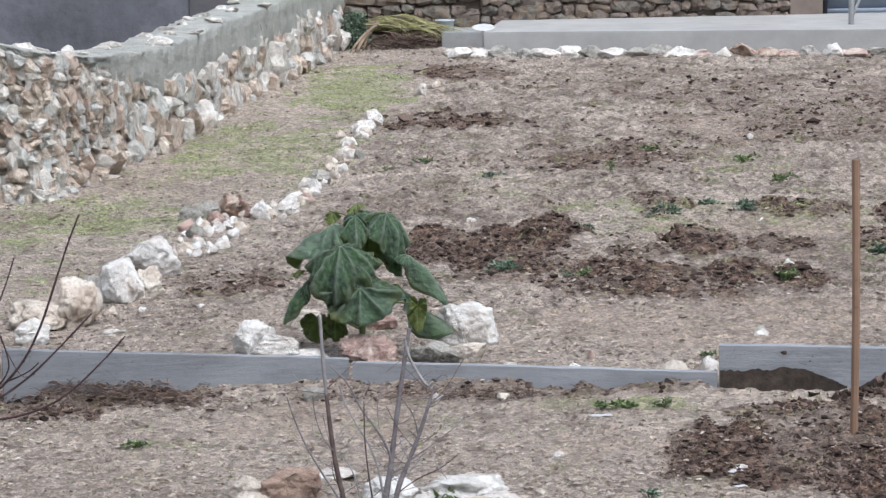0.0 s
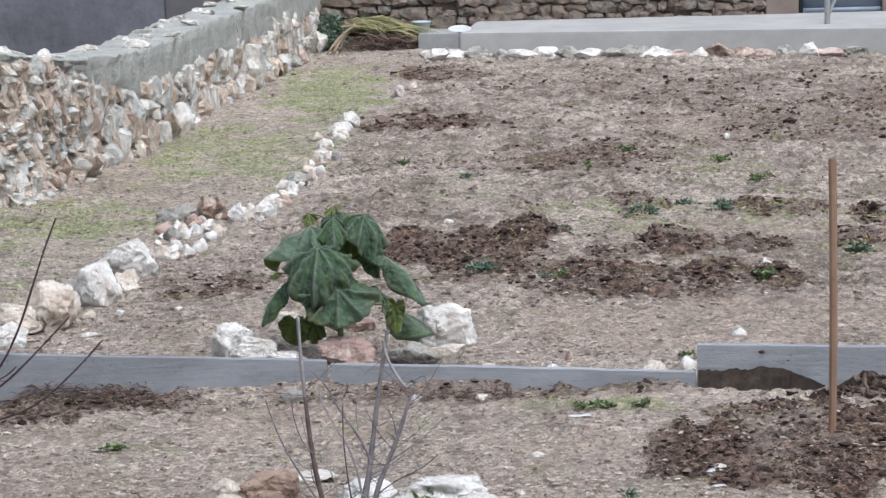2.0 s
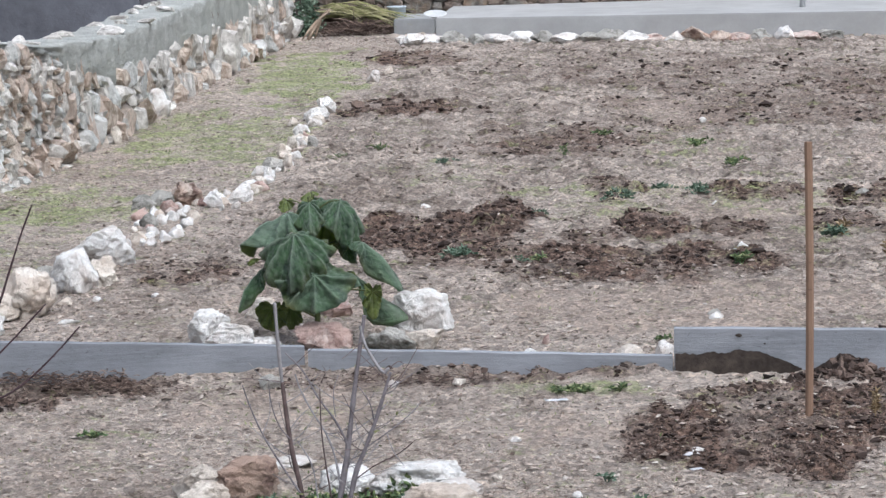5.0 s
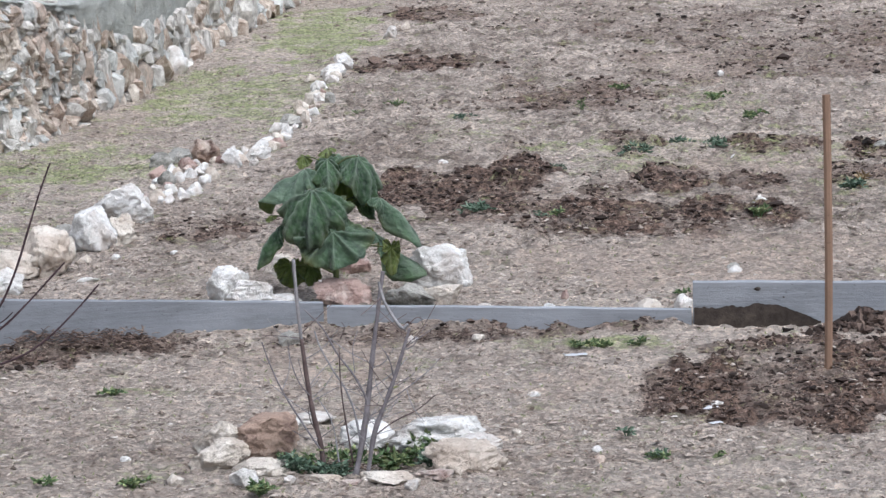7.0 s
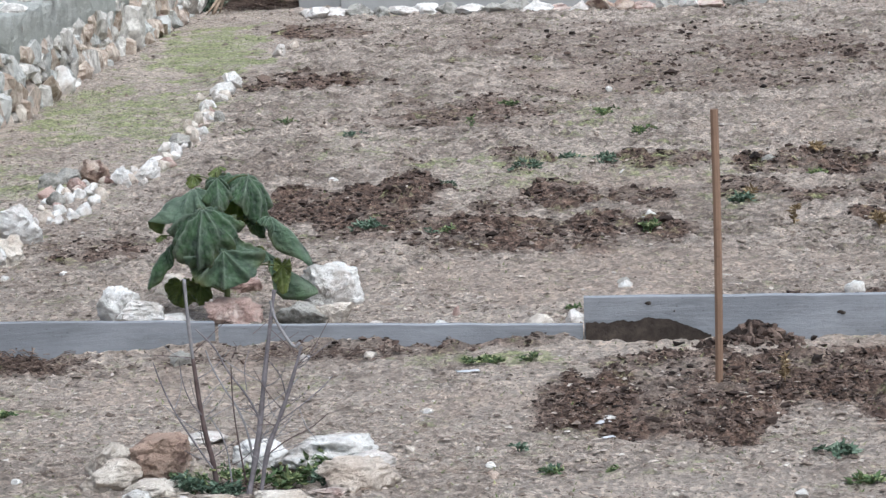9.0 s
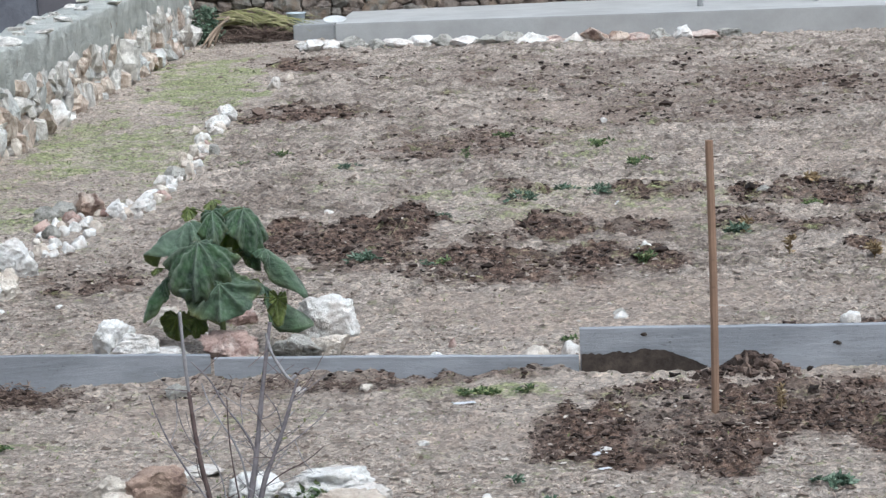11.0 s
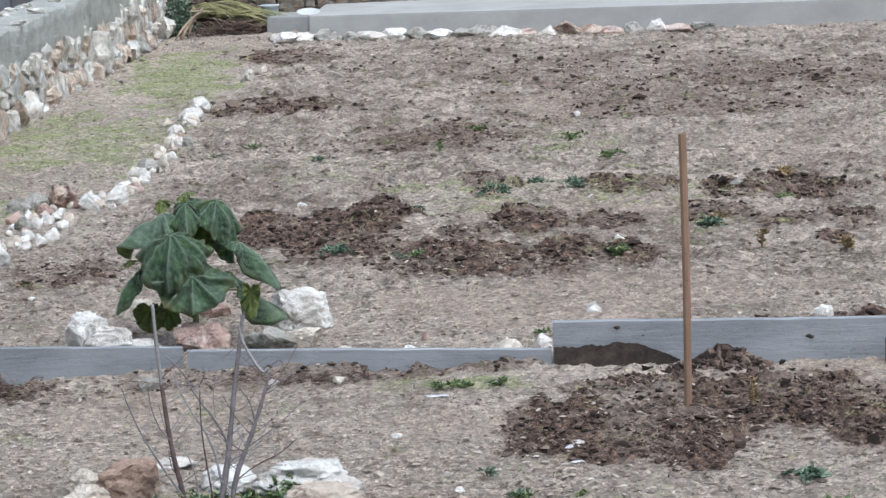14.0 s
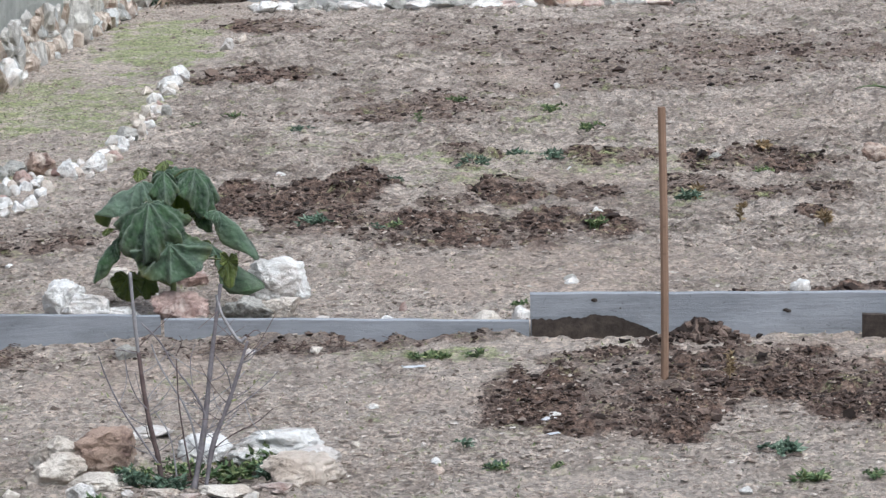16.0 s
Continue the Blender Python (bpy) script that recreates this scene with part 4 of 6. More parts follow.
def bare_shrub():
    bx, by = -0.340, 9.200
    root = new("bare_shrub")
    z = gz(bx, by)
    root.matrix_basis = pose(bx, by, 0)
    def line(pts, dy0=0.0, dy1=0.0):
        n = len(pts)
        return [(x - bx, dy0 + (dy1 - dy0) * i / (n - 1), zz) for i, (x, zz) in enumerate(pts)]
    stems = [
        ([(-0.450, -0.040), (-0.459, 0.086), (-0.480, 0.180), (-0.497, 0.295), (-0.514, 0.481)], 0.0085, 0.0062, 0.03, 0, M_BARKBROWN, ""),
        ([(-0.514, 0.477), (-0.523, 0.604), (-0.530, 0.771)], 0.0055, 0.0048, 0, -0.02, M_BARKPALE, "pale bleached upper stem"),
        ([(-0.349, -0.065), (-0.314, 0.080), (-0.288, 0.224), (-0.269, 0.368), (-0.245, 0.532), (-0.215, 0.715)], 0.0105, 0.005, -0.02, 0, M_BARK, ""),
        ([(-0.303, -0.067), (-0.267, 0.140), (-0.227, 0.232), (-0.190, 0.324), (-0.156, 0.426), (-0.127, 0.517)], 0.0085, 0.004, -0.02, -0.05, M_BARK, ""),
        ([(-0.230, 0.678), (-0.222, 0.623), (-0.196, 0.571), (-0.154, 0.504), (-0.133, 0.527)], 0.005, 0.004, 0, -0.03, M_BARKPALE, "pale curved branch"),
    ]
    for pts, r0, r1, d0, d1, mat, label in stems:
        bm = bmesh.new()
        tube(bm, line(pts, d0, d1), r0 * 1.2, r1 * 1.25, 8, 0.4)
        part("stem", bm, mat, root, label)
    twigs = [
        ([(-0.456, 0.065), (-0.532, 0.193), (-0.588, 0.299), (-0.628, 0.403), (-0.650, 0.486)], 0.0035),
        ([(-0.314, 0.080), (-0.333, 0.205), (-0.363, 0.289), (-0.405, 0.353), (-0.450, 0.437), (-0.469, 0.500)], 0.004),
        ([(-0.295, 0.152), (-0.278, 0.234), (-0.328, 0.350), (-0.391, 0.435), (-0.428, 0.529), (-0.495, 0.603)], 0.0042),
        ([(-0.346, 0.019), (-0.379, 0.290), (-0.376, 0.475)], 0.003),
        ([(-0.227, 0.232), (-0.145, 0.281), (-0.062, 0.339), (-0.021, 0.379)], 0.0025),
        ([(-0.264, 0.119), (-0.189, 0.179), (-0.107, 0.217), (-0.044, 0.276)], 0.0025),
        ([(-0.492, 0.274), (-0.527, 0.317), (-0.554, 0.400), (-0.560, 0.483)], 0.0025),
        ([(-0.397, 0.021), (-0.412, 0.167), (-0.469, 0.252)], 0.003),
    ]
    twigs += [
        ([(-0.190, 0.324), (-0.201, 0.407), (-0.239, 0.470)], 0.0025),
        ([(-0.276, 0.286), (-0.183, 0.344), (-0.142, 0.384)], 0.0022),
        ([(-0.328, 0.350), (-0.337, 0.433), (-0.315, 0.494)], 0.0018),
        ([(-0.145, 0.281), (-0.127, 0.228), (-0.087, 0.185)], 0.0018),
        ([(-0.131, 0.521), (-0.100, 0.547), (-0.080, 0.533)], 0.002),
        ([(-0.588, 0.299), (-0.561, 0.359), (-0.567, 0.421)], 0.0016),
        ([(-0.222, 0.623), (-0.265, 0.594), (-0.296, 0.579)], 0.0018),
        ([(-0.363, 0.289), (-0.306, 0.297), (-0.274, 0.337)], 0.0016),
        ([(-0.245, 0.532), (-0.196, 0.561), (-0.171, 0.590)], 0.0018),
        ([(-0.156, 0.426), (-0.119, 0.445), (-0.094, 0.485)], 0.002),
        ([(-0.376, 0.475), (-0.354, 0.526), (-0.365, 0.557)], 0.0014),
        ([(-0.628, 0.403), (-0.645, 0.383), (-0.674, 0.405)], 0.0014),
    ]
    rnd = random.Random(4)
    for pts, r in twigs:
        bm = bmesh.new()
        d = rnd.uniform(-0.12, 0.10)
        tube(bm, line(pts, 0.0, d), r * 1.15, r * 0.6, 6, 0.3)
        part("twig", bm, rnd.choice([M_BARK, M_BARKPALE, M_BARKBROWN]), root)
    for pts, r0, r1, d0, d1, mat, label in stems:
        line_pts = line(pts, d0, d1)
        for _ in range(16):
            k = rnd.randrange(1, len(line_pts))
            p = Vector(line_pts[k - 1]).lerp(Vector(line_pts[k]), rnd.random())
            if p.z < 0.05 or p.z > 0.506:
                continue
            side = rnd.choice((-1, 1))
            t = Vector((side * rnd.uniform(0.3, 1.0), rnd.uniform(-0.5, 0.5), rnd.uniform(0.1, 1.0))).normalized()
            ln = rnd.uniform(0.05, 0.19)
            bend = Vector((rnd.uniform(-0.3, 0.3), 0, rnd.uniform(-0.1, 0.4)))
            bm = bmesh.new()
            tube(bm, [p, p + t * ln * 0.5, p + (t + bend * 0.6) * ln], 0.0019, 0.0011, 5, 0.3)
            part("twig", bm, rnd.choice([M_BARK, M_BARKPALE, M_BARKBROWN]), root)
    for x, zz in ((-0.133, 0.342), (-0.146, 0.363), (-0.195, 0.303), (-0.251, 0.140), (-0.291, 0.162), (-0.176, 0.251), (-0.273, 0.078), (-0.445, 0.085), (-0.212, 0.096), (-0.112, 0.352), (-0.383, 0.393)):
        bm = bmesh.new()
        small_leaf(bm, Vector((x - bx, rnd.uniform(-0.06, 0.0), zz)), 0.026, rnd)
        part("leaf", bm, M_FROND, root, "small yellowing leaf left on a twig")
    tagged(root, "nearly leafless shrub with thin grey stems in a stone ring", "shrub")


def small_leaf(bm, p, size, rnd, flat=0.5):
    d = Vector((rnd.gauss(0, 1), rnd.gauss(0, 1), rnd.uniform(-0.2, 0.9))).normalized()
    s = d.cross(Vector((rnd.gauss(0, 1), rnd.gauss(0, 1), rnd.gauss(0, 1)))).normalized()
    k = size * rnd.uniform(0.6, 1.3)
    n = d.cross(s) * k * 0.15
    v = [bm.verts.new(q) for q in (p, p + d * k * 0.4 + s * k * flat * 0.5 + n, p + d * k, p + d * k * 0.4 - s * k * flat * 0.5 + n, p + d * k * 0.5 - n)]
    bm.faces.new((v[0], v[4], v[1]))
    bm.faces.new((v[1], v[4], v[2]))
    bm.faces.new((v[2], v[4], v[3]))
    bm.faces.new((v[3], v[4], v[0]))


bare_shrub()


def red_shrub():
    bx, by = -2.096, 11.021
    root = new("bare_red_shrub")
    root.matrix_basis = pose(bx, by, 0)
    data = [
        ([(-2.239, -0.053), (-2.190, 0.005), (-2.093, 0.074), (-1.972, 0.178), (-1.885, 0.284), (-1.809, 0.440), (-1.742, 0.632), (-1.690, 0.776), (-1.639, 0.895)], 0.0095, 0.0035),
        ([(-2.239, -0.053), (-2.190, 0.005), (-2.046, 0.083), (-1.877, 0.197), (-1.754, 0.314), (-1.595, 0.478)], 0.0085, 0.004),
        ([(-2.261, -0.027), (-2.119, 0.009), (-1.978, 0.011), (-1.811, 0.058), (-1.690, 0.138), (-1.567, 0.255), (-1.469, 0.361)], 0.007, 0.004),
        ([(-2.093, 0.074), (-1.971, 0.202), (-1.956, 0.275), (-2.008, 0.425), (-2.049, 0.561), (-2.063, 0.671)], 0.0055, 0.003),
        ([(-2.238, -0.029), (-2.184, 0.140), (-2.131, 0.285), (-2.057, 0.379), (-1.993, 0.522), (-1.954, 0.618), (-1.922, 0.713)], 0.0065, 0.003),
    ]
    data += [
        ([(-1.972, 0.178), (-1.876, 0.222), (-1.827, 0.269)], 0.0045, 0.003),
        ([(-2.209, 0.093), (-2.189, 0.288), (-2.105, 0.352), (-1.987, 0.375)], 0.004, 0.0025),
        ([(-1.877, 0.197), (-1.912, 0.199), (-1.966, 0.325)], 0.003, 0.002),
    ]
    rnd = random.Random(9)
    for pts, r0, r1 in data:
        bm = bmesh.new()
        n = len(pts)
        d = rnd.uniform(-0.1, 0.05)
        line = [Vector((x - bx, d * i / n, z)) for i, (x, z) in enumerate(pts)]
        tube(bm, line, r0 * 0.85, r1 * 0.85, 7, 0.25)
        for a, b in zip(line[2:], line[3:]):
            for k in range(3):
                p = a.lerp(b, (k + 0.5) / 3)
                bmesh.ops.create_icosphere(bm, subdivisions=1, radius=r1 * 1.25, matrix=Matrix.Translation(p + Vector((rnd.choice((-1, 1)) * r1 * 0.8, -r1 * 0.3, 0))))
        part("branch", bm, M_BARKRED, root)
    tagged(root, "leafless shrub with dark reddish budding twigs", "shrub")


red_shrub()


def arching_leaf():
    """One long blade of a plant that stands beyond the plot's side."""
    tip, mid = Vector((3.032, 13.6, 0.837)), Vector((3.197, 13.6, 0.918))
    base = Vector((mid.x + 0.55, 13.7, 0.0))
    root = new("strap_leaved_plant")
    root.matrix_basis = pose(base.x, base.y, 0)
    for k, (a, b, c) in enumerate(((base, mid + Vector((0.22, 0, 0.04)), tip), (base, base + Vector((0.1, 0.2, 0.6)), base + Vector((0.35, 0.3, 0.75))), (base, base + Vector((-0.05, 0.25, 0.6)), base + Vector((0.1, 0.4, 0.95))))):
        bm = bmesh.new()
        rows = []
        for i in range(15):
            u = i / 14
            p = a.lerp(b, u).lerp(b.lerp(c, u), u) - base
            w = 0.022 * (1 - u ** 3) + 0.001
            rows.append([bm.verts.new(p + Vector((0, -w, 0.4 * w))), bm.verts.new(p + Vector((0, 0, -0.3 * w))), bm.verts.new(p + Vector((0, w, 0.4 * w)))])
        for r0, r1 in zip(rows, rows[1:]):
            for q in range(2):
                bm.faces.new((r0[q], r0[q + 1], r1[q + 1], r1[q]))
        ob = part("leaf", bm, M_WEED, root)
        ob.modifiers.new("thickness", "SOLIDIFY").thickness = 0.002
    tagged(root, "green strap-leaved plant beside the plot", "plant")


arching_leaf()
boulder(3.925, 16.813, 0.261, 0.105, M_TAN, "reddish-brown stone on the turned soil", "loose stones", name="loose_stone")
boulder(2.860, 16.881, 0.126, 0.059, M_GREY, "dark lump of stone on the turned soil", "loose stones", name="loose_stone")


# ---- weeds ----
def weed(x, y, w, h, mat, count, label, name="weed", blade=0.36):
    """Sprigs that creep out from one root, each with its own leaves; upright blades for a grass tuft."""
    rnd = random.Random(int(x * 1000 + y * 77))
    root = new(name)
    z0 = gz(x, y)
    root.matrix_basis = pose(x, y, z0)
    tuft = blade < 0.3
    n = max(5, min(11, count // 9))
    size = min(0.045, 0.012 + w * 0.085)
    for k in range(n):
        a = 6.283 * (k + rnd.uniform(-0.35, 0.35)) / n
        r = 0.5 * w * rnd.uniform(0.45, 1.0)
        tip = Vector((r * math.cos(a) * (0.35 if tuft else 1), 0.8 * r * math.sin(a), 0))
        tip.z = gz(x + tip.x, y + tip.y) - z0 + h * (rnd.uniform(0.6, 1.1) if tuft else rnd.uniform(0.15, 0.6))
        mid = tip * 0.5 + Vector((0, 0, h * rnd.uniform(0.2, 0.6)))
        bm = bmesh.new()
        tube(bm, [(0, 0, -0.01), mid, tip], 0.0022, 0.0012, 4)
        for _ in range(max(3, int(1.7 * count / n))):
            u = rnd.uniform(0.15, 1.0)
            p = Vector((0, 0, 0)).lerp(mid, min(1, 2 * u)) if u < 0.5 else mid.lerp(tip, 2 * u - 1)
            small_leaf(bm, p, size * (1.6 if tuft else 1.1), rnd, blade)
        part("blade" if tuft else "sprig", bm, mat, root)
    return tagged(root, label, "grass tuft" if tuft else "weed", "grass tufts" if tuft else "weeds")


WEEDS = [
    (-0.328, 19.989, 0.216, 0.052, M_WEED, 50),
    (1.058, 19.378, 0.092, 0.147, M_WEED, 40),
    (2.106, 19.998, 0.225, 0.078, M_WEED, 80),
    (2.253, 18.898, 0.238, 0.082, M_WEED, 80),
    (0.201, 14.768, 0.224, 0.064, M_WEEDBLUE, 90),
    (1.756, 14.382, 0.157, 0.079, M_WEED, 60),
    (1.832, 17.260, 0.233, 0.060, M_WEEDBLUE, 60),
    (2.408, 15.246, 0.234, 0.087, M_WEEDBLUE, 90),
    (-1.435, 9.073, 0.122, 0.037, M_WEED, 40),
    (-1.120, 9.035, 0.141, 0.040, M_WEED, 45),
    (-0.659, 8.844, 0.147, 0.069, M_WEED, 90),
    (0.759, 9.198, 0.112, 0.031, M_WEED, 35),
    (1.821, 9.310, 0.22, 0.035, M_WEEDBLUE, 70),
    (1.845, 8.919, 0.20, 0.035, M_WEED, 60),
    (0.662, 9.558, 0.089, 0.047, M_WEEDBLUE, 25),
    (3.069, 16.406, 0.181, 0.051, M_WEED, 70),
]
WEEDS_MORE = [
    (-1.360, 10.479, 0.144, 0.028, M_WEED, 35),
    (1.116, 12.237, 0.113, 0.043, M_WEED, 35),
    (0.830, 11.146, 0.122, 0.034, M_WEED, 40),
    (0.658, 11.125, 0.146, 0.039, M_WEED, 60),
    (0.559, 11.093, 0.097, 0.029, M_WEED, 40),
    (1.442, 20.641, 0.268, 0.062, M_WEED, 40),
    (0.178, 19.162, 0.248, 0.050, M_WEEDBLUE, 35),
    (1.296, 17.082, 0.296, 0.059, M_WEEDBLUE, 50),
    (1.600, 17.570, 0.229, 0.053, M_WEEDBLUE, 40),
    (0.665, 14.756, 0.160, 0.045, M_WEED, 30),
    (0.752, 9.215, 0.123, 0.029, M_WEEDBLUE, 30),
    (0.964, 9.181, 0.082, 0.020, M_WEED, 25),
    (2.055, 8.886, 0.101, 0.040, M_WEED, 40),
    (-0.579, 19.699, 0.170, 0.043, M_WEED, 25),
    (0.753, 16.549, 0.143, 0.050, M_WEEDBLUE, 25),
    (0.566, 14.676, 0.127, 0.045, M_WEEDBLUE, 25),
]
for x, y, w, h, mat, c in WEEDS + WEEDS_MORE:
    weed(x, y, w, h, mat, c, "low green weed on the soil" if mat is M_WEED else "low grey-green weed on turned soil")
for x, y, w, h in ((2.570, 14.422, 0.133, 0.114), (3.010, 14.242, 0.190, 0.082), (1.796, 10.337, 0.065, 0.115), (2.465, 15.336, 0.168, 0.067), (3.245, 17.350, 0.229, 0.061)):
    weed(x, y, w, h, M_GRASSDRY, 40, "tuft of dry straw-coloured grass", "dry_grass_tuft", 0.18)
# growth inside the shrub's ring
for x, y, w in ((-0.557, 9.339, 0.18), (-0.479, 9.208, 0.16), (-0.217, 9.338, 0.2), (-0.104, 9.449, 0.18), (-0.385, 9.442, 0.18), (-0.559, 9.177, 0.1), (-0.073, 9.319, 0.12), (-0.396, 9.157, 0.12)):
    weed(x, y, w * 1.2, 0.09, M_WEED if w > 0.17 else M_WEEDBLUE, 90, "low green weed inside the stone ring")


# ---- terrace, house wall ----
def box_bm(x0, y0, z0, x1, y1, z1, bevel=0.0):
    bm = bmesh.new()
    bmesh.ops.create_cube(bm, size=1.0)
    for v in bm.verts:
        v.co = (x0 + (v.co.x + 0.5) * (x1 - x0), y0 + (v.co.y + 0.5) * (y1 - y0), z0 + (v.co.z + 0.5) * (z1 - z0))
    if bevel:
        bmesh.ops.bevel(bm, geom=bm.edges[:], offset=bevel, segments=2, affect="EDGES")
    return bm


TERRACE = pose(EDGE_A[0], EDGE_A[1], 0, 0, 0, math.degrees(math.atan2(EDGE_B[1] - EDGE_A[1], EDGE_B[0] - EDGE_A[0])))


def terrace():
    ob = link_mesh("terrace", box_bm(-0.02, 0.38, -0.2, 10, 6.5, 0.28, 0.012), M_SLAB, smooth_shade=False)
    ob.matrix_basis = TERRACE.copy()
    tagged(ob, "pale concrete terrace slab along the house", "terrace", kind="structure")
    ob = link_mesh("concrete_block", box_bm(-0.25, 0, 0, 0.25, 1.6, 0.23, 0.012), M_BLOCK, smooth_shade=False)
    ob.matrix_basis = pose(-0.045, 32.061, -0.03, 0, 0, -4)
    tagged(ob, "grey concrete block at the end of the terrace", "block")
    # plastic tub, open at the top
    prof = [(0.0, 0.0), (0.095, 0.0), (0.105, 0.01), (0.112, 0.11), (0.122, 0.115), (0.122, 0.13), (0.108, 0.125), (0.098, 0.012), (0.0, 0.012)]
    ob = lathe("plastic_tub", prof, M_PLASTIC)
    ob.matrix_basis = pose(-0.257, 32.511, 0.2)
    tagged(ob, "small translucent plastic tub on the concrete block", "tub")
    prof = [(0.0, 0.0), (0.09, 0.0), (0.135, 0.022), (0.14, 0.026), (0.132, 0.027), (0.085, 0.008), (0.0, 0.007)]
    ob = lathe("dish", prof, M_CERAMIC)
    ob.matrix_basis = pose(0.208, 31.297, 0.285, 14, 0, 0)
    tagged(ob, "shallow white dish on the terrace", "dish")


def lathe(name, prof, mat, sides=24):
    bm = bmesh.new()
    rings = []
    for r, z in prof:
        if r == 0:
            rings.append([bm.verts.new((0, 0, z))])
        else:
            rings.append([bm.verts.new((r * math.cos(2 * math.pi * k / sides), r * math.sin(2 * math.pi * k / sides), z)) for k in range(sides)])
    for a, b in zip(rings, rings[1:]):
        for k in range(sides):
            q = [a[k % len(a)], a[(k + 1) % len(a)], b[(k + 1) % len(b)], b[k % len(b)]]
            q = [p for i, p in enumerate(q) if p not in q[:i]]
            bm.faces.new(q)
    bmesh.ops.recalc_face_normals(bm, faces=bm.faces)
    return link_mesh(name, bm, mat)


terrace()


HOUSE_A, HOUSE_B = (-1.448, 32.898), (4.082, 33.317)
HOUSE_LEN = math.hypot(HOUSE_B[0] - HOUSE_A[0], HOUSE_B[1] - HOUSE_A[1])
HOUSE_POSE = pose(HOUSE_A[0], HOUSE_A[1], 0, 0, 0, math.degrees(math.atan2(HOUSE_B[1] - HOUSE_A[1], HOUSE_B[0] - HOUSE_A[0])))


def house():
    e = HOUSE_LEN

    def block(name, bm, mat, label):
        ob = link_mesh(name, bm, mat, smooth_shade=False)
        ob.matrix_basis = HOUSE_POSE.copy()
        return tagged(ob, label, "wall", kind="structure")
    ob = block("wall_house", box_bm(-1.2, 0.05, -0.2, e, 0.45, 2.8), M_DARKJOINT, "house wall of brown rubble stone with dark joints")
    block("wall_pier", box_bm(e, 0.0, -0.2, e + 0.42, 0.45, 2.8, 0.01), M_PLASTER, "plain brown plastered pier beside the door")
    block("wall_house_east", box_bm(e + 1.5, 0.02, -0.2, e + 6, 0.45, 2.8), M_PLASTER, "plain plastered house wall")
    block("wall_lintel", box_bm(e + 0.42, 0.02, 2.3, e + 1.5, 0.45, 2.8), M_PLASTER, "plain plastered wall over the door")
    door = new("door_1")
    door.matrix_basis = HOUSE_POSE @ pose(e + 0.42, 0.08, 0.28)
    part("door_frame", box_bm(0, -0.02, 0, 0.07, 0.1, 2.1, 0.005), M_DARKFRAME, door)
    part("door_leaf", box_bm(0.07, 0.02, 0, 1.08, 0.06, 2.1, 0.003), M_SHUTTER, door)
    for z in (0.0, 0.19, 0.38, 0.60, 0.92):
        part("rail", box_bm(0.072, -0.01, z, 1.08, 0.02, z + 0.06, 0.004), M_SHUTTER, door)
    for z in (0.27, 0.33):
        part("slat", box_bm(0.08, 0.0, z, 1.07, 0.02, z + 0.045, 0.003), M_DARKFRAME, door)
    tagged(door, "blue-grey painted panelled door with dark frame", "door", kind="structure")
    rail = new("handrail")
    rail.matrix_basis = pose(4.563, 31.312, 0.275)
    for pts, r in (([(0, 0, 0), (0, 0, 0.5), (0, 0, 0.95)], 0.035), ([(1.4, 0.1, 0), (1.4, 0.1, 0.5), (1.4, 0.1, 0.95)], 0.035)):
        bm = bmesh.new()
        tube(bm, pts, r, r, 10)
        part("post", bm, M_STEEL, rail)
    for pts, r in (([(0.02, 0, 0.12), (0.10, 0, 0.32), (0.2, 0.1, 0.42), (1.4, 0.1, 0.46)], 0.018), ([(0, 0, 0.93), (0.5, 0.05, 0.94), (1.4, 0.1, 0.95)], 0.022)):
        bm = bmesh.new()
        tube(bm, pts, r, r, 8)
        part("bar", bm, M_STEEL, rail)
    tagged(rail, "galvanised steel handrail standing on the terrace", "handrail")
    return ob


HOUSE = house()


# ---- ground beyond the field wall ----
def neighbour():
    mid, edge, end = -3.152, -2.586, -2.113
    for name, x0, x1, y, mat, label in (("wall_neighbour", -16, mid, 30.0, M_DARKWALL, "dark grey rough rendered wall beyond the field wall"),
                                        ("wall_neighbour_return", mid + 0.005, edge, 30.15, M_GREYPANEL, "smooth grey panel beside the rough dark wall"),
                                        ("wall_neighbour_end", edge + 0.005, end, 30.2, M_BROWNPANEL, "narrow brown panel beside the dark wall")):
        ob = link_mesh(name, box_bm(x0, y, -0.2, x1, 30.6, 3.2), mat, smooth_shade=False)
        tagged(ob, label, "wall", kind="structure")


neighbour()

# ---- field wall of rubble with cement coping ----
WALL = [(-5.067, 18.084, 1.4), (-3.733, 17.918, 1.241), (-3.440, 18.231, 1.156), (-3.009, 18.266, 1.056), (-2.828, 19.519, 0.916), (-2.482, 21.745, 0.820), (-2.259, 25.117, 0.825), (-1.786, 30.056, 0.836), (-1.511, 33.378, 0.833)]
LEN = [0.0]
for a, b in zip(WALL, WALL[1:]):
    LEN.append(LEN[-1] + math.hypot(b[0] - a[0], b[1] - a[1]))


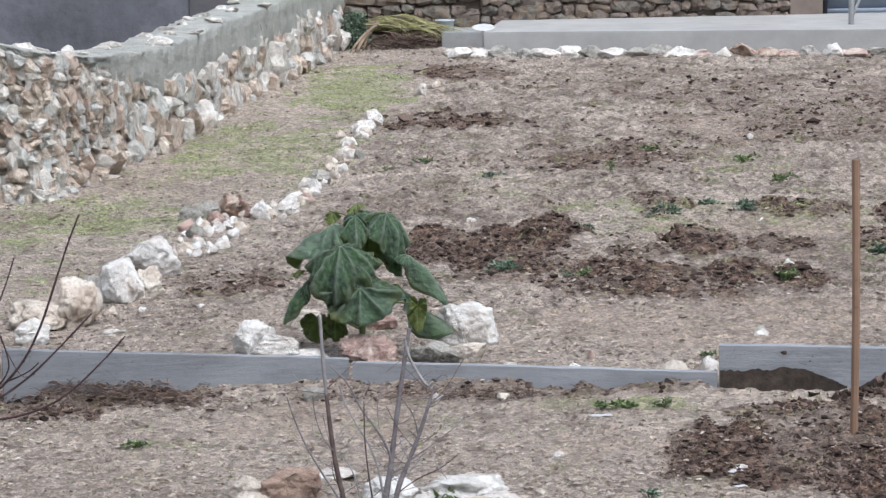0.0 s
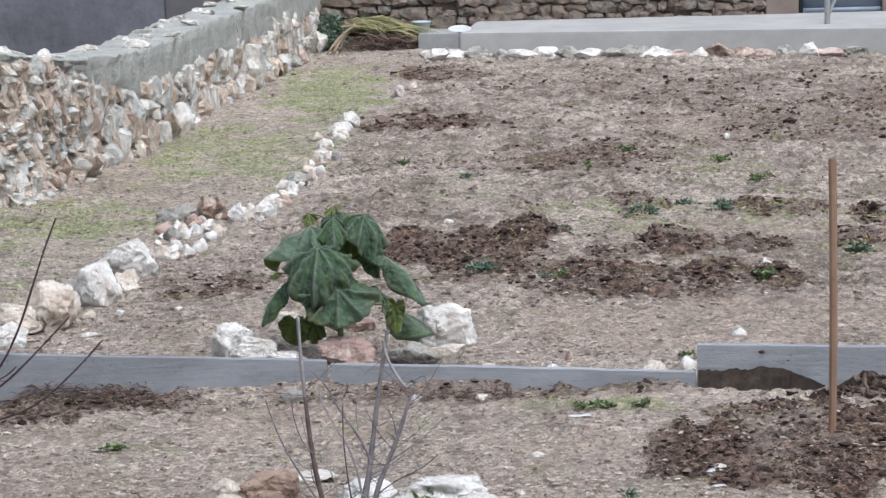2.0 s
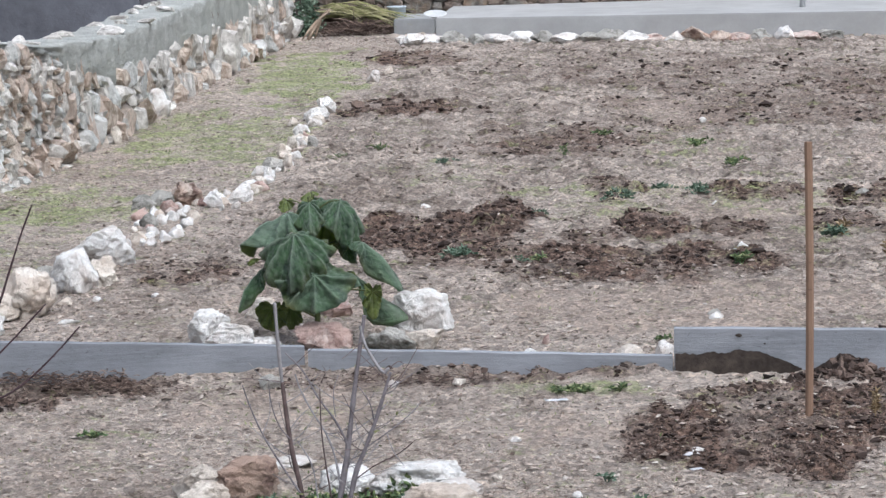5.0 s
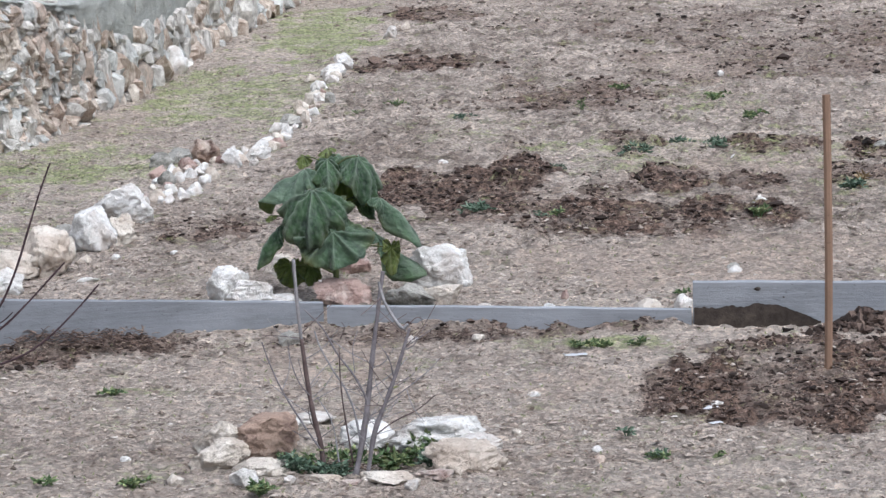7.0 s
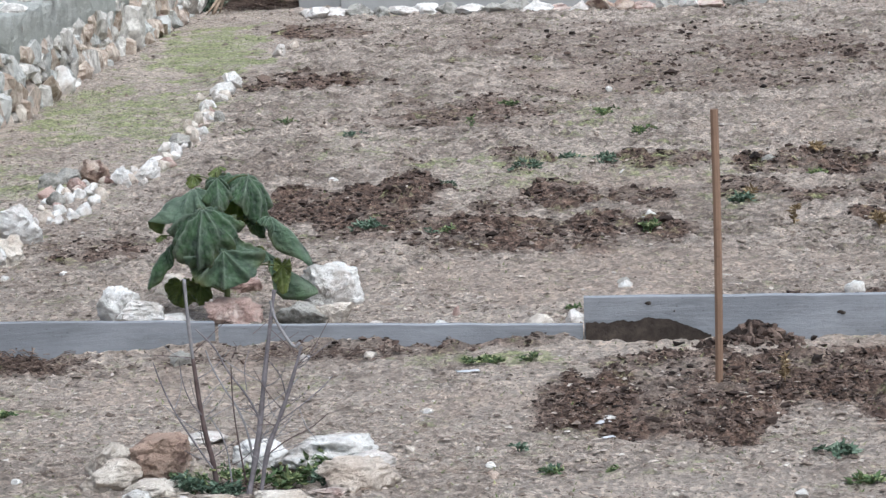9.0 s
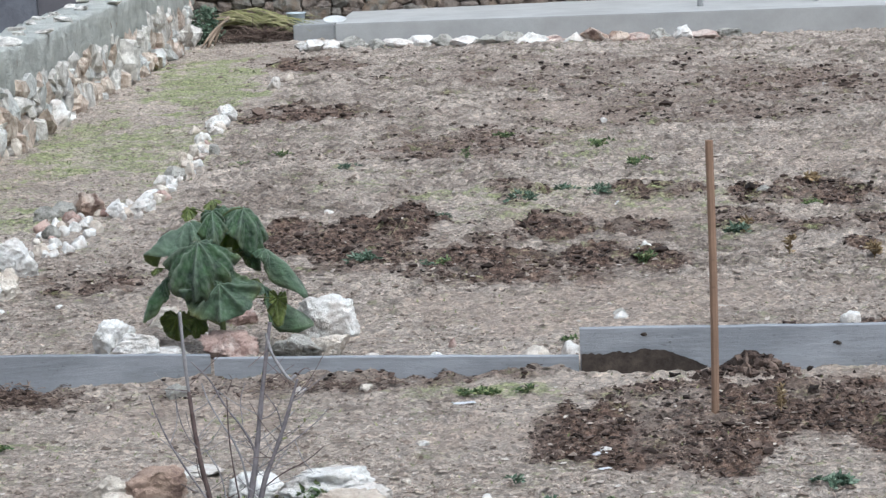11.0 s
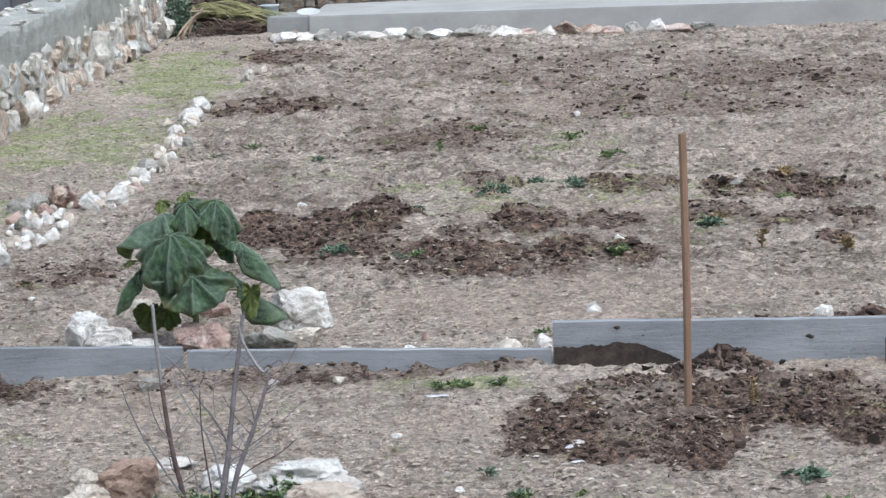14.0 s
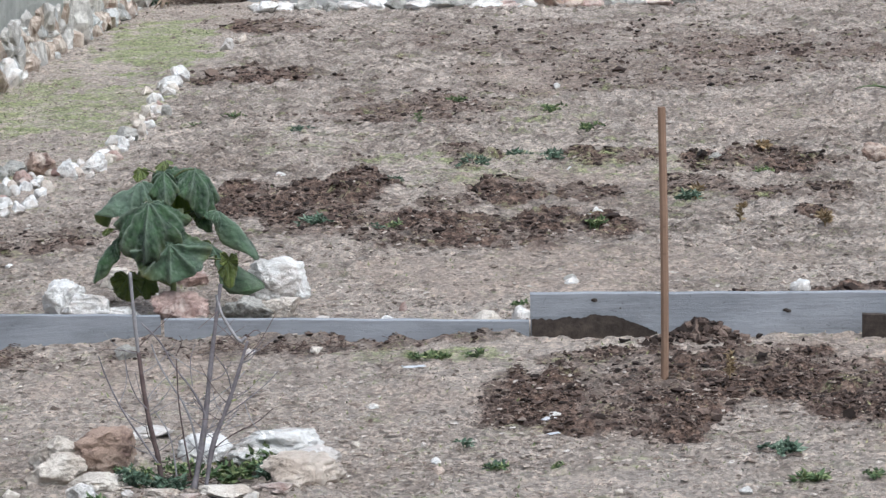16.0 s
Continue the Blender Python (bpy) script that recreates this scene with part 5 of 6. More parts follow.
def wall_at(s):
    """Point, direction, outward normal and height of the wall's face at s metres along it."""
    s = max(0.0, min(LEN[-1] - 1e-6, s))
    i = max(k for k in range(len(LEN) - 1) if LEN[k] <= s)
    a, b = WALL[i], WALL[i + 1]
    u = (s - LEN[i]) / (LEN[i + 1] - LEN[i])
    p = Vector((a[0] + (b[0] - a[0]) * u, a[1] + (b[1] - a[1]) * u, 0))
    def tang(j):
        j = max(0, min(len(WALL) - 2, j))
        return Vector((WALL[j + 1][0] - WALL[j][0], WALL[j + 1][1] - WALL[j][1], 0)).normalized()
    t0, t1 = (tang(i - 1) + tang(i)).normalized(), (tang(i) + tang(i + 1)).normalized()
    t = (t0 * (1 - u) + t1 * u).normalized()
    return p, t, Vector((t.y, -t.x, 0)), a[2] + (b[2] - a[2]) * u


def field_wall():
    bm = bmesh.new()
    n, rings = 120, []
    for i in range(n + 1):
        s = LEN[-1] * i / n
        p, t, nr, h = wall_at(s)
        prof = [(0.0, -0.3), (0.0, 0.25 * h), (0.0, 0.5 * h), (0.0, 0.75 * h), (-0.01, h - 0.07), (-0.47, h - 0.07), (-0.5, -0.3)]
        ring = []
        for k, (o, z) in enumerate(prof):
            o += 0.03 * noise.noise(Vector((s * 2.5, z * 4, 1))) if k < 5 else 0
            ring.append(bm.verts.new(p + nr * o + Vector((0, 0, z))))
        rings.append(ring)
    for a, b in zip(rings, rings[1:]):
        for k in range(6):
            bm.faces.new((a[k], b[k], b[k + 1], a[k + 1]))
    bm.faces.new(rings[0][::-1])
    bm.faces.new(rings[-1])
    bmesh.ops.recalc_face_normals(bm, faces=bm.faces)
    root = link_mesh("wall_field", bm, M_MORTAR)
    tagged(root, "old dry rubble field wall of buff limestone with cement coping", "wall", kind="structure")
    # coping, with a ragged front lip that runs down the far stretch as a rendered band
    bm = bmesh.new()
    n, rings = 620, []
    for i in range(n + 1):
        s = LEN[-1] * i / n
        p, t, nr, h = wall_at(s)
        band = float(smooth(LEN[4] - 0.5, LEN[5], np.float64(s)))
        lip = 0.05 + band * (0.42 + 0.14 * noise.noise(Vector((s * 1.3, 7, 1)))) + 0.04 * noise.noise(Vector((s * 5, 3, 1)))
        e = 0.05 + 0.035 * noise.noise(Vector((s * 3, 1, 4))) - 0.02 * band
        up = 0.025 * noise.noise(Vector((s * 2.2, 5, 9))) + 0.012 * noise.noise(Vector((s * 9, 5, 9)))
        prof = [(e - 0.04, h - lip), (e - 0.005, h - lip * 0.75), (e, h - lip * 0.5), (e - 0.01, h - lip * 0.25), (e + 0.005, h - 0.015 + up), (e - 0.015, h + up), (-0.08, h + 0.01 + up), (-0.2, h + 0.012 + 1.4 * up), (-0.32, h + 0.005 + up), (-0.46, h + up), (-0.5, h - 0.04), (-0.46, h - 0.10)]
        rings.append([bm.verts.new(p + nr * (o + 0.025 * noise.noise(Vector((s * 6, k * 0.8, 2))) + 0.018 * noise.noise(Vector((s * 17, k * 1.9, 2)))) + Vector((0, 0, z + 0.012 * noise.noise(Vector((s * 13, k * 1.3, 8)))))) for k, (o, z) in enumerate(prof)])
    for a, b in zip(rings, rings[1:]):
        for k in range(len(a)):
            bm.faces.new((a[k], b[k], b[(k + 1) % len(a)], a[(k + 1) % len(a)]))
    bm.faces.new(rings[0][::-1])
    bm.faces.new(rings[-1])
    bmesh.ops.recalc_face_normals(bm, faces=bm.faces)
    part("coping", bm, M_CEMENT, root, "weathered pale cement coping")
    return root


FIELD_WALL = field_wall()


# ---- loose litter, clods and pebbles ----
def ico():
    bm = bmesh.new()
    bmesh.ops.create_icosphere(bm, subdivisions=1, radius=1.0)
    v = np.array([p.co[:] for p in bm.verts])
    f = np.array([[p.index for p in q.verts] for q in bm.faces])
    bm.free()
    return v, f


ICO = ico()
OCTA = (np.array([(1, 0, 0), (0, 1, 0), (-1, 0, 0), (0, -1, 0), (0, 0, 1), (0, 0, -1)], float), np.array([(0, 1, 4), (1, 2, 4), (2, 3, 4), (3, 0, 4), (1, 0, 5), (2, 1, 5), (3, 2, 5), (0, 3, 5)]))


def scatter_lumps(name, xs, ys, sizes, mat, flat, label, seed, sink=0.25, soft_shade=False, rough=0.5, form=ICO):
    rs = np.random.RandomState(seed)
    n = len(xs)
    jit = 1 + rough * (rs.rand(n, len(form[0]), 1) - 0.5) * 2
    sc = sizes[:, None, None] * np.stack([0.7 + 0.7 * rs.rand(n), 0.7 + 0.7 * rs.rand(n), flat * (0.6 + 0.8 * rs.rand(n))], -1)[:, None, :]
    a = rs.rand(n) * 6.283
    v = form[0][None] * jit * sc
    x = v[..., 0] * np.cos(a)[:, None] - v[..., 1] * np.sin(a)[:, None]
    y = v[..., 0] * np.sin(a)[:, None] + v[..., 1] * np.cos(a)[:, None]
    z = v[..., 2] + (ground_z(xs, ys) + sizes * flat * (0.5 - sink))[:, None]
    pts = np.stack([x + xs[:, None], y + ys[:, None], z], -1).reshape(-1, 3)
    faces = (form[1][None] + len(form[0]) * np.arange(n)[:, None, None]).reshape(-1, 3)
    me = raw_mesh(name, pts.tolist(), faces.tolist(), mat, smooth_shade=soft_shade)
    return tagged(new(name, me), label, "debris", kind="stuff")


def pick(n, seed, weight, y0=8.2, y1=35.0, power=2.0):
    """Places over the plot, denser near the camera's side."""
    rs = np.random.RandomState(seed)
    out_x, out_y = np.zeros(0), np.zeros(0)
    while len(out_x) < n:
        u = rs.rand(60000)
        y = 1 / (u / y0 + (1 - u) / y1) if power == 2 else y0 + (y1 - y0) * u
        x = -0.30 * y + 0.05 + rs.rand(60000) * (0.54 * y)
        ok = rs.rand(60000) < weight(x, y)
        ok &= np.hypot((x - HOLES[0]) / 0.3, (y - HOLES[1]) / 0.2) > 1
        out_x, out_y = np.concatenate([out_x, x[ok]]), np.concatenate([out_y, y[ok]])
    return out_x[:n], out_y[:n]


def litter():
    x, y = pick(26000, 1, lambda x, y: smooth(0.05, 0.95, dug_at(x, y)) * (0.25 + 0.75 * smooth(0.42, 0.58, fbm(x, y, 0.28, 23.0))))
    s = (0.0030 + 0.013 * RNG.rand(len(x)) ** 5) * (0.25 + y / 15)
    scatter_lumps("soil_clods", x, y, s, M_CLOD, 0.55, "dark crumbly clods of turned soil", 2, rough=0.75)
    x, y = pick(1000, 21, lambda x, y: smooth(0.35, 0.9, dug_at(x, y)))
    scatter_lumps("large_soil_clods", x, y, (0.009 + 0.026 * RNG.rand(len(x)) ** 3) * (0.05 + y / 17), M_CLOD, 0.6, "larger lumps of turned dark soil", 5, rough=0.65)
    x, y = pick(30000, 13, lambda x, y: (0.15 + 0.85 * smooth(0.42, 0.62, fbm(x, y, 0.9, 90.0))) * (0.3 + 0.7 * smooth(11.0, 13.5, y)) * (1 - 0.85 * path_at(x, y)) * (1 - 0.9 * smooth(0.1, 0.5, green_at(x, y))))
    s = (0.0025 + 0.011 * RNG.rand(len(x)) ** 4) * (0.35 + y / 11)
    scatter_lumps("soil_crumbs", x, y, s, M_CRUMB, 0.5, "dry crumbs of brown soil strewn over the plot", 14, form=OCTA)
    x, y = pick(42000, 3, lambda x, y: (1 - 0.97 * smooth(0.1, 0.5, dug_at(x, y))) * (1 - 0.7 * path_at(x, y)) * (0.25 + 0.75 * smooth(0.4, 0.65, fbm(x, y, 0.8, 50.0))))
    s = (0.0042 + 0.011 * RNG.rand(len(x)) ** 3.5) * (0.65 + y / 22)
    scatter_lumps("pebbles", x, y, s, M_PEBBLE, 0.3, "scattered pale and brown pebbles", 4, form=OCTA)
    # pile of clods thrown against the tall board
    rs = np.random.RandomState(44)
    x, y = 1.82 + 0.10 * rs.randn(260), 11.33 + 0.05 * rs.randn(260)
    y = np.minimum(y, 11.40)
    scatter_lumps("clod_pile", x, y, 0.009 + 0.016 * rs.rand(260) ** 2, M_CLOD, 0.75, "pile of dark soil clods against the tall board", 45, rough=0.6)
    # short grass in the green strip
    x, y = pick(14000, 31, lambda x, y: 0.05 + smooth(0.2, 1.0, green_at(x, y)) * smooth(0.4, 0.6, fbm(x, y, 0.5, 61.0)))
    rs = np.random.RandomState(32)
    n = len(x)
    a, h = rs.rand(n) * 6.283, (0.004 + 0.010 * rs.rand(n) ** 2) * (0.6 + y / 25)
    dx, dy, w = np.cos(a) * h * 1.6, np.sin(a) * h * 1.6, h * 0.35
    z = ground_z(x, y)
    pts = np.stack([np.stack([x - w * np.sin(a), y + w * np.cos(a), z], -1), np.stack([x + w * np.sin(a), y - w * np.cos(a), z], -1), np.stack([x + dx, y + dy, z + h], -1)], 1).reshape(-1, 3)
    me = raw_mesh("grass", pts.tolist(), np.arange(3 * n).reshape(-1, 3).tolist(), M_GRASS, False)
    tagged(new("grass", me), "thin short green grass by the field wall", "grass", kind="stuff")
    # straw and leaf litter: thin bent strips
    x, y = pick(24000, 6, lambda x, y: (0.3 + 0.7 * smooth(0.4, 0.6, fbm(x, y, 0.6, 70.0))) * (1 - 0.6 * path_at(x, y)))
    rs = np.random.RandomState(8)
    n = len(x)
    ln = (0.005 + 0.016 * rs.rand(n) ** 3) * (0.3 + y / 13)
    wd = ln * (0.12 + 0.35 * rs.rand(n) ** 2)
    a = rs.rand(n) * 6.283
    dx, dy = np.cos(a), np.sin(a)
    z = ground_z(x, y) + 0.004
    lift = ln * (0.1 + 0.3 * rs.rand(n))
    P = []
    for e, side, up in ((-1, -1, 0.0), (-1, 1, 0.15), (0, 1, 1.0), (0, -1, 0.85), (1, 1, 0.1), (1, -1, 0.0)):
        P.append(np.stack([x + e * dx * ln - side * dy * wd, y + e * dy * ln + side * dx * wd, z + up * lift], -1))
    pts = np.stack(P, 1).reshape(-1, 3)
    base = 6 * np.arange(n)[:, None]
    faces = np.concatenate([base + np.array([[0, 3, 2, 1]]), base + np.array([[3, 5, 4, 2]])])
    me = raw_mesh("straw_litter", pts.tolist(), faces.tolist(), M_STRAW, False)
    tagged(new("straw_litter", me), "dry straw and dead leaf scraps on the soil", "debris", kind="stuff")


litter()


def brush(name, x, y, w, d, h, count, mat, length, label, thick=0.0025, seed=1):
    rnd = random.Random(seed)
    bm = bmesh.new()
    for _ in range(count):
        px, py = rnd.gauss(0, 0.4) * w, rnd.gauss(0, 0.4) * d
        a = rnd.uniform(0, math.pi)
        L = length * rnd.uniform(0.4, 1.2)
        z = gz(x + px, y + py) + h * rnd.random() * max(0, 1 - abs(px / w)) + 0.004
        t = Vector((math.cos(a), math.sin(a) * 0.6, rnd.uniform(-0.15, 0.3)))
        p = Vector((px, py, z))
        mid = p + t * L * 0.5 + Vector((0, 0, rnd.uniform(0, 0.2) * L))
        s = t.cross(Vector((0, 0, 1))).normalized() * thick
        up = Vector((0, 0, thick))
        rows = []
        for q, k in ((p, 1), (mid, 0.9), (p + t * L, 0.4)):
            rows.append([bm.verts.new(q + o * k) for o in (-s, s, up)])
        for r0, r1 in zip(rows, rows[1:]):
            for k in range(3):
                bm.faces.new((r0[k], r0[(k + 1) % 3], r1[(k + 1) % 3], r1[k]))
    ob = link_mesh(name, bm, mat)
    ob.matrix_basis = pose(x, y, 0)
    return tagged(ob, label, "debris", kind="stuff")


brush("twig_litter", -1.647, 11.425, 0.62, 0.17, 0.06, 1000, M_TWIGS, 0.05, "brown twigs and dead leaves heaped along the board", 0.0030)
brush("twig_litter", -0.047, 11.448, 0.55, 0.08, 0.03, 160, M_TWIGS, 0.07, "brown twigs and dead leaves along the board", seed=2)


brush("twig_litter", -0.433, 9.324, 0.22, 0.10, 0.05, 130, M_TWIGS, 0.06, "brown dead twigs among the weeds in the stone ring", 0.003, seed=3)


def corner_heap():
    """Cuttings thrown into the corner by the house."""
    rnd = random.Random(12)
    bx, by = -0.814, 32.623
    root = new("palm_cuttings")
    root.matrix_basis = pose(bx, by, 0)
    for i in range(26):
        bm = bmesh.new()
        a = Vector((rnd.uniform(-0.55, 0.0), rnd.uniform(-0.2, 0.5), rnd.uniform(0.12, 0.40)))
        b = a + Vector((rnd.uniform(0.45, 0.95), rnd.uniform(-0.5, 0.1), -a.z + rnd.uniform(0.0, 0.12)))
        for k in range(5):
            c = b + Vector((rnd.uniform(-0.2, 0.1), rnd.uniform(-0.15, 0.15), rnd.uniform(-0.02, 0.10)))
            c.z = max(c.z, 0.01)
            rows = []
            for j in range(7):
                u = j / 6
                p = a.lerp(c, u) + Vector((0, 0, 0.10 * math.sin(u * 3.1) * rnd.uniform(0.7, 1.2)))
                w = 0.011 * math.sin(0.4 + u * 2.6)
                rows.append([bm.verts.new(p + Vector((0, -w, -w))), bm.verts.new(p), bm.verts.new(p + Vector((0, w, -0.6 * w)))])
            for r0, r1 in zip(rows, rows[1:]):
                for q in range(2):
                    bm.faces.new((r0[q], r0[q + 1], r1[q + 1], r1[q]))
        part("frond", bm, M_FROND, root)
    tagged(root, "heap of yellowing palm fronds in the wall corner", "cuttings")
    dry = new("dry_leaf")
    dry.matrix_basis = pose(-1.096, 31.857, 0)
    for k in range(7):
        bm = bmesh.new()
        foot = Vector((rnd.uniform(-0.3, 0.12), rnd.uniform(-0.25, 0.0), 0.0))
        crown = Vector((rnd.uniform(-0.03, 0.05), rnd.uniform(0.0, 0.1), rnd.uniform(0.28, 0.36)))
        rows = []
        for i in range(8):
            u = i / 7
            p = crown.lerp(foot, u) + Vector((0, 0, 0.05 * math.sin(u * 3.1)))
            w = 0.014 * (0.3 + math.sin(0.3 + u * 2.5))
            rows.append([bm.verts.new(p + Vector((-w, 0, 0))), bm.verts.new(p + Vector((0, 0.012, 0.01))), bm.verts.new(p + Vector((w, 0, 0)))])
        for r0, r1 in zip(rows, rows[1:]):
            for q in range(2):
                bm.faces.new((r0[q], r0[q + 1], r1[q + 1], r1[q]))
        ob = part("blade", bm, M_DRYLEAF, dry)
        ob.modifiers.new("thickness", "SOLIDIFY").thickness = 0.003
    tagged(dry, "dry tan palm leaf propped in the heap", "dry leaf")
    bush = new("corner_bush")
    bush.matrix_basis = pose(-1.433, 32.398, 0)
    bm = bmesh.new()
    for k in range(5):
        tube(bm, [(0, 0, -0.05), (rnd.uniform(-0.1, 0.1), rnd.uniform(-0.1, 0.1), 0.15), (rnd.uniform(-0.25, 0.25), rnd.uniform(-0.2, 0.2), 0.38)], 0.012, 0.004, 5)
    part("branches", bm, M_BARKBROWN, bush)
    bm = bmesh.new()
    for _ in range(900):
        c = rnd.choice(((0, 0, 0.2, 0.22), (-0.14, 0, 0.14, 0.16), (0.14, -0.05, 0.13, 0.16), (0.1, 0, 0.34, 0.12), (-0.05, -0.1, 0.08, 0.2)))
        d = Vector((rnd.gauss(0, 1), rnd.gauss(0, 1), rnd.gauss(0, 1))).normalized() * c[3] * rnd.random() ** 0.4
        small_leaf(bm, Vector((c[0] + d.x, c[1] + d.y, max(0.01, c[2] + d.z))), 0.055, rnd, 0.6)
    part("foliage", bm, M_WEEDBLUE, bush)
    tagged(bush, "small dark green bush in the wall corner", "bush")
    brush("corner_brush", -0.666, 32.211, 0.6, 0.25, 0.16, 320, M_TWIGS, 0.35, "grey-brown cut brush below the palm fronds", 0.006, seed=5)


corner_heap()


def scraps():
    for x, y, w, d, t in ((0.549, 10.991, 0.10, 0.045, 5), (-0.147, 11.439, 0.05, 0.04, 30), (1.011, 9.876, 0.06, 0.05, 60), (1.011, 9.709, 0.05, 0.03, 20), (0.374, 19.627, 0.10, 0.06, 20), (1.787, 14.606, 0.09, 0.06, 30)):
        bm = bmesh.new()
        bmesh.ops.create_grid(bm, x_segments=6, y_segments=4, size=0.5)
        for v in bm.verts:
            v.co = (v.co.x * w, v.co.y * d, 0.006 + 0.008 * noise.noise(Vector((v.co.x * 4 + x, v.co.y * 4, 1))))
        bmesh.ops.solidify(bm, geom=bm.faces[:], thickness=0.001)
        ob = link_mesh("white_scrap", bm, M_PAPER)
        ob.matrix_basis = pose(x, y, gz(x, y), 0, 0, t)
        tagged(ob, "white scrap lying on the soil", "litter", "white scraps")


scraps()

# ---- wall stones, last ----
STONE_MESHES = []


def dressed_bm(seed):
    """A roughly squared stone about the origin, one metre each way."""
    rnd = random.Random(seed)
    bm = bmesh.new()
    bmesh.ops.create_cube(bm, size=1.0)
    bmesh.ops.subdivide_edges(bm, edges=bm.edges[:], cuts=1, use_grid_fill=True)
    for v in bm.verts:
        k = sum(abs(q) > 0.4 for q in v.co)
        v.co *= (1.0, 1.08, 0.92, 0.74)[k]
        v.co += Vector((rnd.uniform(-0.13, 0.13), rnd.uniform(-0.10, 0.10), rnd.uniform(-0.13, 0.13)))
    return bm


def rubble_bm(seed):
    """A worn field stone about the origin, one metre each way: a rounded block with a few broken faces."""
    rnd = random.Random(seed)
    bm = bmesh.new()
    bmesh.ops.create_cube(bm, size=1.0)
    bmesh.ops.subdivide_edges(bm, edges=bm.edges[:], cuts=2, use_grid_fill=True)
    off = Vector((rnd.uniform(0, 90), rnd.uniform(0, 90), rnd.uniform(0, 90)))
    cuts = [(Vector((rnd.gauss(0, 1), rnd.gauss(0, 1), rnd.gauss(0, 1))).normalized(), rnd.uniform(0.30, 0.44)) for _ in range(7)]
    for v in bm.verts:
        p = v.co.lerp(v.co.normalized() * 0.56, 0.35)
        p *= 1 + 0.30 * noise.noise(p * 2.3 + off)
        for d, k in cuts:
            e = p.dot(d) - k
            if e > 0:
                p -= d * e
        v.co = p * (1 + 0.24 * noise.noise(p * 5.0 + off))
    return bm


for k in range(12):
    me_list = []
    bm = rubble_bm(900 + k)
    bm2 = dressed_bm(k)
    field = bm2 if k % 3 == 0 else bm
    for src, mats in ((field, M_WALLSTONES), (bm2, M_HOUSESTONES)):
        for mat in mats:
            me = bpy.data.meshes.new("stone")
            src.to_mesh(me)
            me.materials.append(mat)
            me_list.append(me)
    bm.free()
    bm2.free()
    STONE_MESHES.append(me_list)


def stone_pose(p, right, out, w, d, h, mat_index, rnd):
    rot = Matrix((right, -out, Vector((0, 0, 1)))).transposed().to_4x4()
    tip = pose(0, 0, 0, rnd.uniform(-8, 8), rnd.uniform(-15, 15) * (1.0 if mat_index < 4 else 0.4), rnd.uniform(-8, 8))
    return Matrix.Translation(p) @ rot @ tip @ Matrix.Diagonal((w, d, h, 1))


def stone(parent, p, right, out, w, d, h, mat_index, rnd):
    ob = new("stone", STONE_MESHES[rnd.randrange(12)][mat_index])
    ob.parent = parent
    ob.matrix_basis = stone_pose(p, right, out, w, d, h, mat_index, rnd)
    return ob


def joined_stones(parent, rows, mats):
    verts, faces, index = [], [], []
    for mesh, m, k in rows:
        n = len(verts)
        verts += [tuple(m @ v.co) for v in mesh.vertices]
        for p in mesh.polygons:
            faces.append([n + q for q in p.vertices])
            index.append(k)
    me = raw_mesh("stones", verts, faces, mats[0], smooth_shade=False)
    for m in mats[1:]:
        me.materials.append(m)
    me.polygons.foreach_set("material_index", index)
    ob = new("stones", me)
    ob.parent = parent
    tagged(ob, "far rubble of the field wall", kind="stuff")


